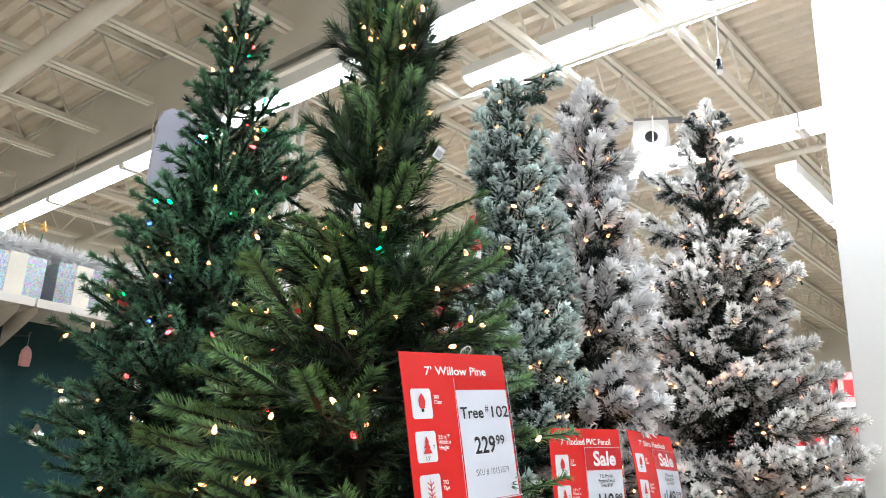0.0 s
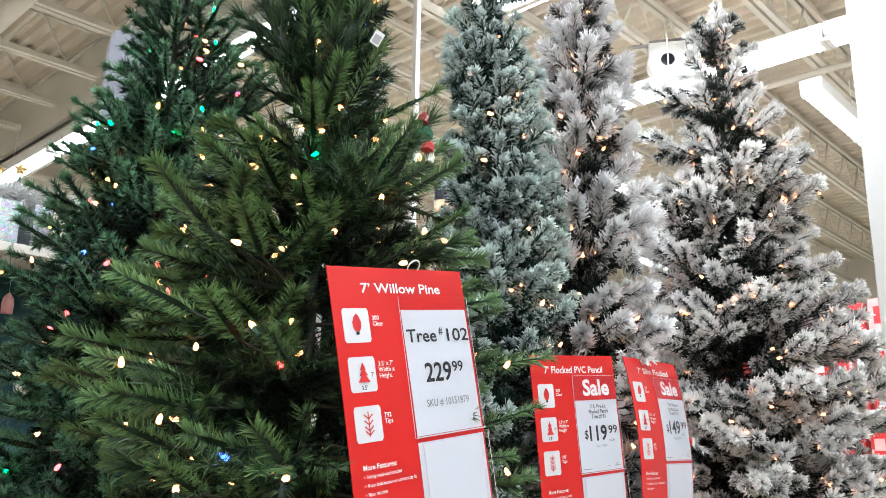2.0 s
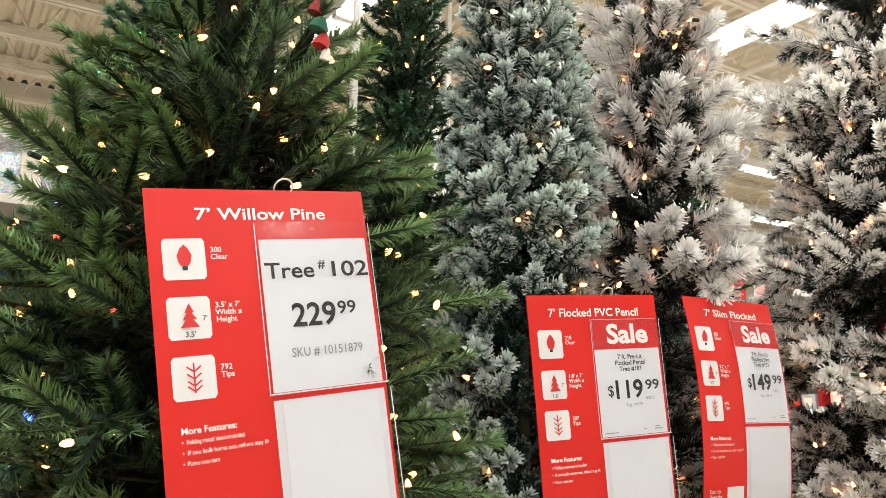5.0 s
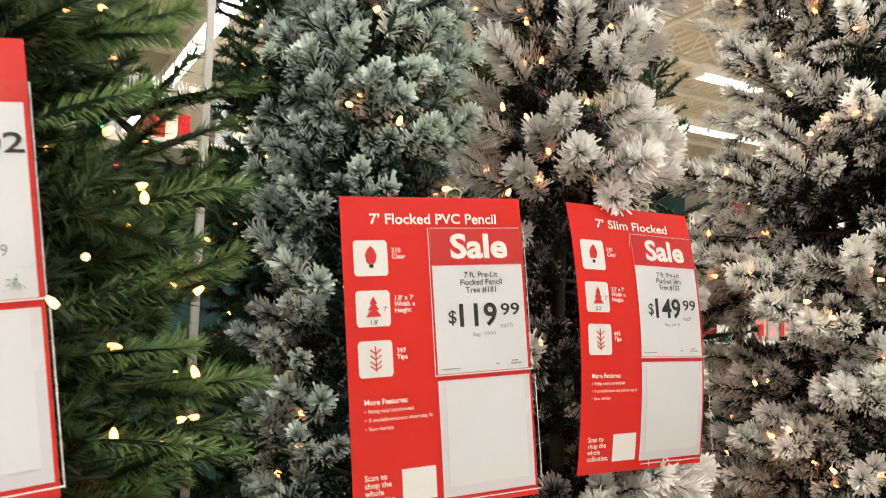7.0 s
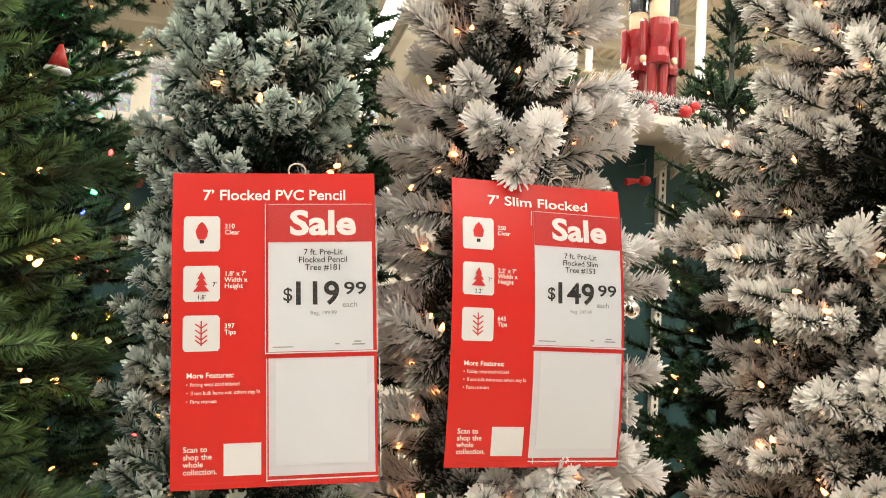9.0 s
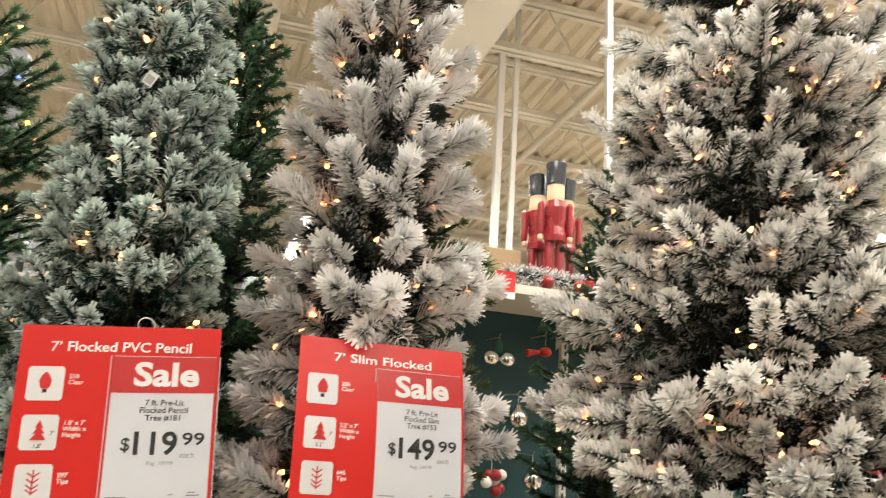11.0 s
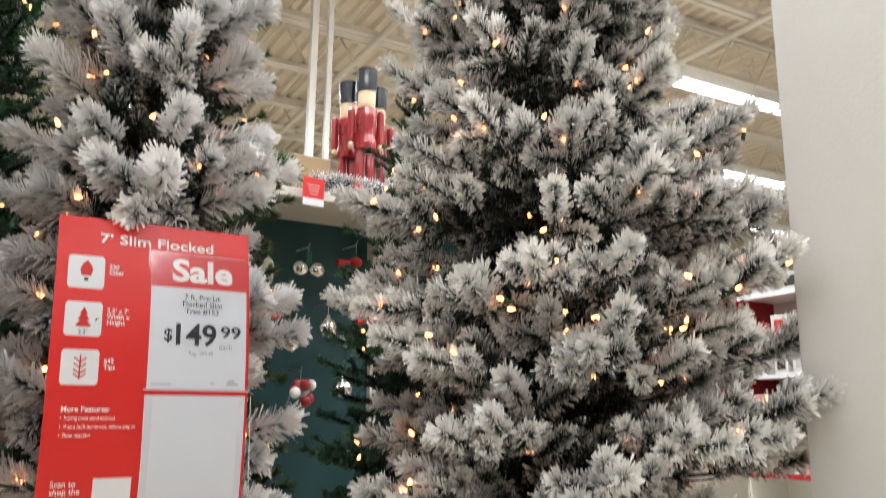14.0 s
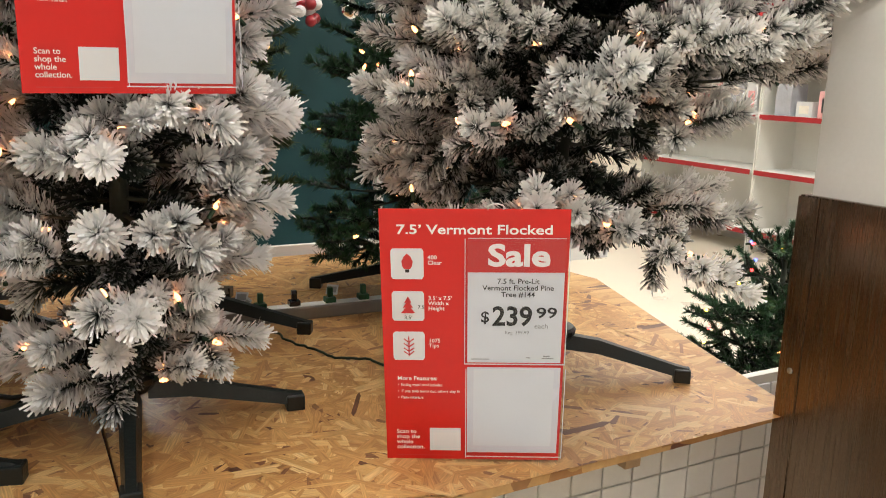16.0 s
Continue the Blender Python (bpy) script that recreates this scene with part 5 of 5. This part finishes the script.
# hanging shelf tag
tag = thing("shelf_tag", at(0.375, V2 - 0.02, Z2 + 0.04, 6), "small red and white sale tag on the shelf edge", "tag")
part("tag_card", cube(-0.042, 0, -0.105, 0.042, 0.0015, 0.0), M_RED, tag, "red tag card")
part("tag_band", cube(-0.042, -0.001, -0.105, 0.042, -0.0003, -0.078), M_WHITE, tag, "white lower band")
bm = bmesh.new()
for k in range(4):
    box(bm, -0.026 + 0.004 * k, -0.0012, -0.03 - 0.011 * k, 0.026 - 0.003 * k, -0.0004, -0.026 - 0.011 * k)
part("tag_print", bm, M_PACK[2], tag)


def nutcracker(u, v, z, s, rz):
    t = thing("nutcracker", at(u, v, z, rz) @ Matrix.Diagonal((s * 0.82, s * 0.9, s * 1.1, 1)), "wooden nutcracker in red coat and tall black hat", "nutcracker", "nutcrackers on the shelf")
    bm = bmesh.new()
    lathe(bm, ((0.055, 0), (0.055, 0.022)), 20)
    lathe(bm, ((0.020, 0.022), (0.021, 0.14)), 10, (-0.024, 0, 0))
    lathe(bm, ((0.020, 0.022), (0.021, 0.14)), 10, (0.024, 0, 0))
    lathe(bm, ((0.048, 0.14), (0.05, 0.16), (0.042, 0.19), (0.05, 0.26), (0.046, 0.285)), 16)
    for sx in (-1, 1):
        lathe(bm, ((0.013, 0.165), (0.016, 0.18), (0.017, 0.275), (0.010, 0.285)), 10, (sx * 0.068, 0, 0))
    me = finish("nutcracker", bm, M_NUTRED)
    me.materials.append(M_NUTSKIN)
    me.materials.append(M_NUTBLACK)
    bm = bmesh.new()
    bm.from_mesh(me)
    n0 = len(bm.faces)
    bm.faces.ensure_lookup_table()
    lathe(bm, ((0.036, 0.285), (0.040, 0.30), (0.040, 0.345)), 18)
    for sx in (-1, 1):
        ball(bm, (sx * 0.068, -0.004, 0.155), 0.014)
    bm.faces.ensure_lookup_table()
    for f in bm.faces[n0:]:
        f.material_index = 1
    n1 = len(bm.faces)
    lathe(bm, ((0.044, 0.345), (0.043, 0.352), (0.049, 0.425), (0.046, 0.428)), 18)
    bm.faces.ensure_lookup_table()
    for f in bm.faces[n1:]:
        f.material_index = 2
    bm.to_mesh(me)
    bm.free()
    ob = new("nutcracker_figure", me)
    ob.parent = t
    return t


nutcracker(0.625, V2 + 0.10, Z2 + 0.055, 1.08, -8)
nutcracker(0.595, V2 + 0.215, Z2 + 0.055, 1.04, 4)
nutcracker(0.725, V2 + 0.215, Z2 + 0.055, 1.04, -12)
lone("display_block", cube(0.52, V2 + 0.04, Z2 + 0.001, 0.80, V2 + 0.28, Z2 + 0.054, 0.004), M_CARD, at(0, 0), "low cardboard block under the nutcrackers", "box")
lone("cardboard_carton", cube(0.36, V2 + 0.18, Z2 + 0.001, 0.515, V2 + 0.38, Z2 + 0.19, 0.003), M_CARD, at(0, 0), "plain brown cardboard carton on the top shelf", "box")
tinsel("flocked_garland", [(0.40, V2 + 0.05, Z2 + 0.045), (0.50, V2 + 0.03, Z2 + 0.05), (0.62, V2 + 0.04, Z2 + 0.045), (0.78, V2 + 0.05, Z2 + 0.055), (1.0, V2 + 0.08, Z2 + 0.05)], 0.05, 3500, 41, M_FLOCKED, "snowy flocked garland along the shelf edge", "garland", at(0, 0))
tinsel("green_garland", [(0.12, V2 + 0.08, Z2 + 0.07), (0.22, V2 + 0.07, Z2 + 0.085), (0.32, V2 + 0.08, Z2 + 0.07)], 0.075, 2600, 43, M_PINE, "bunch of green artificial garland on the shelf", "garland", at(0, 0))
tinsel("dark_wreath", [(0.80, V2 + 0.15, Z2 + 0.10), (0.90, V2 + 0.15, Z2 + 0.14), (1.0, V2 + 0.15, Z2 + 0.10)], 0.10, 3500, 47, M_DARKFIR, "dark green artificial greenery on the top shelf", "garland", at(0, 0))
for k, (bu, bz, br) in enumerate(((0.56, 0.03, 0.030), (0.70, 0.03, 0.026), (0.74, 0.05, 0.022))):
    bm = bmesh.new()
    ball(bm, (0, 0, 0), br)
    lone("red_bauble", bm, M_NUTRED if k == 0 else M_PACK[1], at(bu, V2 - 0.0 + 0.02, Z2 + bz), "shiny red bauble resting in the garland", "bauble", "red baubles", smooth=True)

# service poles from the roof down to the shelving
for pu, pv, pw, pz in ((1.22, 4.2, 0.05, 0.0), (1.36, 4.25, 0.04, 0.0), (1.57, 3.15, 0.042, 0.0)):
    lone("service_pole", cube(-pw / 2, -pw / 2, 0, pw / 2, pw / 2, CEIL_Z - pz - 0.05, 0.003), M_COLUMN, at(pu, pv, pz), "white square service pole running up to the roof", "pole", "service poles", "structure")
lone("service_pole", cube(-0.008, -0.008, 0, 0.008, 0.008, CEIL_Z - DECK_Z - 0.05, 0.002), M_COLUMN, at(-0.958, 0.92, DECK_Z), "thin white service pole running up to the roof", "pole", "service poles", "structure")

lone("red_carton", cube(-0.065, -0.05, 0.0, 0.065, 0.05, 0.10, 0.003), M_PACK[1], at(-0.145, 1.62, DECK_Z + 0.001, 5), "small red carton standing at the back of the platform", "box")

# white panel behind the fir
bm = bmesh.new()
prof = [(-0.06, 0.0), (0.06, 0.0), (0.066, 0.05), (0.062, 0.24), (0.055, 0.285), (0.03, 0.305), (-0.03, 0.305), (-0.055, 0.285), (-0.062, 0.24), (-0.066, 0.05)]
fr = [bm.verts.new((a, 0, b)) for a, b in prof]
bk = [bm.verts.new((a, 0.035, b)) for a, b in prof]
bm.faces.new(fr)
bm.faces.new(bk[::-1])
for i in range(len(prof)):
    bm.faces.new((fr[i], bk[i], bk[(i + 1) % len(prof)], fr[(i + 1) % len(prof)]))
M_HOOD = paint("lilac_grey_plastic", (0.40, 0.40, 0.47), 0.45, vary=0.08)
topper = thing("display_topper", at(-1.34, 1.36, 2.26, -10), "rounded white plastic panel on a pole behind the fir", "display panel")
part("panel", bm, M_HOOD, topper, "matt white rounded panel")
part("pole", tube(bmesh.new(), ((0, 0.017, 0.01), (0, 0.017, DECK_Z - 2.26)), 0.012, 10), M_SLOT, topper)


# ---- overhead fittings ----
# Camera-like white box with one round lens, hung from the roof.
proj = thing("ceiling_unit", at(3.42, 2.09, 4.48, -60) @ Matrix.Scale(1.35, 4), "white plastic ceiling unit with a round dark lens", "fitting")
part("bracket", cube(-0.20, -0.02, 0.12, 0.20, 0.02, 0.15, 0.003), M_GREYINK, proj, "grey mounting rail")
bm = bmesh.new()
lathe(bm, ((0.12, -0.05), (0.125, -0.04), (0.115, 0.03), (0.10, 0.045)), 24)
bmesh.ops.rotate(bm, verts=bm.verts, cent=(0, 0, 0), matrix=Euler((radians(90), 0, 0)).to_matrix())
box(bm, -0.11, -0.04, 0.02, 0.11, 0.04, 0.125, 0.01)
part("body", bm, M_LAMPBODY, proj)
bm = bmesh.new()
lathe(bm, ((0.035, 0), (0.04, 0.006), (0.02, 0.008)), 20)
bmesh.ops.rotate(bm, verts=bm.verts, cent=(0, 0, 0), matrix=Euler((radians(90), 0, 0)).to_matrix())
part("lens", bm, M_NUTBLACK, proj, "dark round lens", pose(0, -0.048, 0.0))
part("rod", tube(bmesh.new(), ((0, 0, 0.15), (0, 0, 0.3)), 0.008, 8), M_JOIST, proj)
bm = bmesh.new()
tube(bm, [(0.02 * math.sin(k), 0, -0.05 - 0.02 * k) if k < 6 else (0.09 * math.sin((k - 6) * 0.45), 0, -0.17 - 0.08 * math.sin((k - 6) * 0.225)) for k in range(14)], 0.004, 6)
part("cable", bm, M_CLEARWIRE, proj, "looped white cable")

hang = thing("hanging_sensor", at(1.75, 0.81, 4.0), "white ceiling dish with a hanging cable and dark sensor", "fitting")
part("cable", tube(bmesh.new(), ((0, 0, 0.02), (0.004, 0, 0.3), (0, 0, 0.50)), 0.005, 6), M_CLEARWIRE, hang)
part("sensor", lathe(bmesh.new(), ((0.018, -0.05), (0.02, -0.045), (0.02, 0.02), (0.012, 0.03)), 14), M_NUTBLACK, hang, "dark cylindrical sensor")
part("sensor_tip", lathe(bmesh.new(), ((0.015, -0.075), (0.019, -0.06), (0.019, -0.051)), 14), M_LAMPBODY, hang)
part("dish", lathe(bmesh.new(), ((0.06, 0.48), (0.11, 0.50), (0.13, 0.54), (0.10, 0.60), (0.03, 0.64)), 24), M_LAMPBODY, hang, "white domed ceiling dish", smooth=True)


# ---- power strip, plugs and cables on the sheets ----
def strip(p0, p1):
    a, b = Vector((*p0, DECK_Z)), Vector((*p1, DECK_Z))
    d = b - a
    ln = d.length
    m = Matrix.Translation(a) @ Matrix.Rotation(math.atan2(d.y, d.x), 4, "Z")
    t = thing("power_strip", m, "long grey metal power strip with green plugs on strand board", "power strip", "power strips")
    part("housing", cube(0, -0.022, 0.0005, ln, 0.022, 0.034, 0.004), M_STRIPGREY, t)
    part("face", cube(0.01, -0.017, 0.0342, ln - 0.01, 0.017, 0.0355), M_COLUMN, t, "paler outlet face")
    r = random.Random(int(ln * 1000))
    x = 0.06
    while x < ln - 0.04:
        bm = bmesh.new()
        box(bm, x - 0.014, -0.013, 0.036, x + 0.014, 0.013, 0.05, 0.002)
        box(bm, x - 0.007, -0.008, 0.05, x + 0.007, 0.008, 0.076, 0.003)
        part("plug", bm, M_PLUG if r.random() < 0.55 else M_NUTBLACK, t, "moulded plug")
        x += r.uniform(0.07, 0.12)
    return t


M_STRIPGREY = paint("grey_enamel", (0.24, 0.22, 0.20), 0.4, vary=0.12, scale=10)
M_PLUG = paint("green_plug", (0.02, 0.09, 0.04), 0.4, vary=0.15)
strip((-0.124, 2.332), (0.030, 2.52))
strip((0.07, 2.575), (0.50, 3.08))


def cable(points, radius=0.003, mat=None, label="dark green cable lying loose on the sheets", seed=1):
    r = random.Random(seed)
    bm = bmesh.new()
    fine = []
    for a, b in zip(points, points[1:]):
        for k in range(6):
            t = k / 6
            fine.append(Vector(a) * (1 - t) + Vector(b) * t + Vector((r.uniform(-0.004, 0.004), r.uniform(-0.004, 0.004), 0)))
    fine.append(Vector(points[-1]))
    tube(bm, fine, radius, 6)
    return lone("loose_cable", bm, mat or M_WIRE, Matrix(), label, "cable", "loose cables", smooth=True)


zc = DECK_Z + 0.0035
cable([(0.23, 2.73, zc), (0.33, 2.72, zc), (0.40, 2.68, zc), (0.47, 2.66, zc), (0.55, 2.63, zc), (0.62, 2.66, zc), (0.72, 2.62, zc)], seed=2)
cable([(0.23 + 0.055 * math.cos(a), 2.70 + 0.045 * math.sin(a), zc + 0.008 + 0.004 * math.sin(2 * a)) for a in np.linspace(0, 11, 16)], 0.002, seed=3)
cable([(0.05, 2.05, zc + 0.004), (0.12, 2.10, zc + 0.02), (0.20, 2.17, zc + 0.01), (0.28, 2.22, zc + 0.03), (0.36, 2.20, zc + 0.05), (0.40, 2.16, zc + 0.06)], 0.005, M_NUTBLACK, "thick black cable looped near the tree stand", 4)
cable([(0.17 + 0.05 * math.cos(a), 2.13 + 0.05 * math.sin(a), zc + 0.035 + 0.03 * math.sin(a)) for a in np.linspace(0, 7, 14)], 0.005, M_NUTBLACK, "thick black cable looped near the tree stand", 5)
cable([(-0.05, 2.50, zc), (0.02, 2.60, zc), (0.12, 2.62, zc), (0.2, 2.75, zc)], 0.002, seed=6)
for k, (a, b, rz) in enumerate(((0.17, 2.80, 20), (0.21, 2.76, -35), (0.14, 2.72, 70), (0.33, 2.98, 15))):
    bm = bmesh.new()
    box(bm, -0.016, -0.001, 0.0, 0.016, 0.001, 0.028)
    t = lone("paper_tag", bm, M_WHITE, pose(a, b, DECK_Z + 0.037, -35, 0, rz), "small white printed warning tag on a cord", "tag", "cord tags")
    part("tag_print", cube(-0.012, -0.002, 0.006, 0.012, -0.0011, 0.022), M_PACK[3], t, "grey lines of tiny print")


# ---- small ornaments and tags on the trees ----
def ornament_string(x, y, z):
    t = thing("string_ornament", pose(x, y, z, 0, 0, 40) @ Matrix.Scale(0.85, 4), "red and green bell ornament hanging in the pine", "ornament")
    for k, (dz, mat, r1) in enumerate(((0.0, M_NUTRED, 0.012), (-0.028, M_PACK_GREEN, 0.015), (-0.055, M_PACK[1], 0.013), (-0.078, M_FUR, 0.008))):
        bm = bmesh.new()
        lathe(bm, ((r1 * 0.5, 0.010), (r1, 0.0), (r1 * 1.05, -0.012)), 10)
        bmesh.ops.recalc_face_normals(bm, faces=bm.faces)
        part("bell", bm, mat, t, "", pose(0.006 * k, 0, dz, 0, 18, 0))
    return t


ornament_string(0.065, 1.16, 1.93)
for x, y, z, rz in ((0.0, 1.05, 2.02, 30), (0.36, 1.66, 1.98, 60), (0.62, 2.02, 1.93, 40)):
    t = thing("clear_tag", pose(x, y, z, 10, 25, rz), "small white cord tag caught in the branches", "tag", "cord tags in branches")
    part("tag_card", cube(-0.008, -0.0008, -0.012, 0.008, 0.0008, 0.012), M_WHITE, t)
    part("tag_print", cube(-0.006, -0.0016, -0.009, 0.006, -0.0009, 0.005), M_PACK[3], t)
t = thing("santa_hat", pose(-0.40, 1.74, 1.86, 0, 8, 0), "tiny red felt hat ornament with white brim", "ornament")
part("hat_cone", lathe(bmesh.new(), ((0.022, 0), (0.014, 0.022), (0.004, 0.048)), 14), M_PACK[1], t, "red felt cone", smooth=True)
part("brim", lathe(bmesh.new(), ((0.022, -0.012), (0.027, -0.006), (0.023, 0.001)), 14), M_FUR, t, "white fluffy brim", smooth=True)


# ---- red shelving across the aisle ----
RED_U = 4.25
SHELVES = (0.18, 0.62, 1.02, 1.38, 1.70, 1.96, 2.28)
for k, rv in enumerate((-2.2, -1.0, 0.2, 1.4, 2.6, 3.8)):
    t = thing("red_shelving", at(RED_U, rv), "red steel shelving unit with white shelves and packages", "shelving", "red shelving units")
    part("back_panel", cube(0.40, -0.59, 0.0, 0.43, 0.59, 2.30), M_SLOT, t)
    for s in (-0.595, 0.585):
        part("side_panel", cube(0.02, s, 0.0, 0.40, s + 0.012, 1.40), M_SLOT, t, "cream lower end panel")
        part("side_panel", cube(0.02, s, 1.402, 0.40, s + 0.012, 2.30), M_REDSHELF, t, "red upper end panel")
    for z in SHELVES:
        sh = part("shelf", cube(0.0, -0.58, z - 0.025, 0.398, 0.58, z, 0.002), M_COLUMN, t, "white enamel shelf")
        part("price_rail", cube(-0.006, -0.58, z - 0.035, -0.0005, 0.58, z + 0.001), M_REDSHELF if z < 1.3 else M_WHITE, sh)
    r = random.Random(50 + k)
    for j, z in enumerate(SHELVES[2:]):
        top = z == SHELVES[-1]
        p = -0.55
        while p < 0.42:
            w = r.uniform(0.09, 0.2)
            h = r.uniform(0.10, 0.24) if not top else r.uniform(0.12, 0.36)
            h = min(h, 0.22 if not top else 0.4)
            if r.random() < 0.95:
                b = thing("package", at(RED_U + 0.03, rv + p, z + 0.0005, r.uniform(-3, 3)), "boxed holiday goods standing on a shelf", "package", "packages on red shelving")
                mat = r.choice(M_PACK[:4] + M_PACK[:2])
                part("carton", cube(0, 0, 0, r.uniform(0.1, 0.2), w, h, 0.002), mat, b)
                part("window", cube(-0.002, w * 0.2, h * 0.2, -0.0003, w * 0.8, h * 0.75), r.choice(M_PACK), b, "printed front")
            p += w + r.uniform(0.015, 0.05)

# a caster trolley far down the aisle
t = thing("stock_trolley", at(4.3, 4.7, 0), "steel stock trolley on grey casters", "trolley")
part("deck", cube(-0.5, -0.3, 0.16, 0.5, 0.3, 0.19, 0.004), M_STRIPGREY, t)
wheel = finish("caster", lathe(bmesh.new(), ((0.05, -0.015), (0.062, -0.01), (0.062, 0.01), (0.05, 0.015)), 18), M_NUTBLACK)
for a in (-0.42, 0.42):
    for b in (-0.24, 0.24):
        shared("caster", wheel, t, pose(a, b, 0.0625, 90, 0, 0))
        part("fork", cube(a - 0.02, b - 0.022, 0.06, a + 0.02, b + 0.022, 0.16), M_SCREW, t)
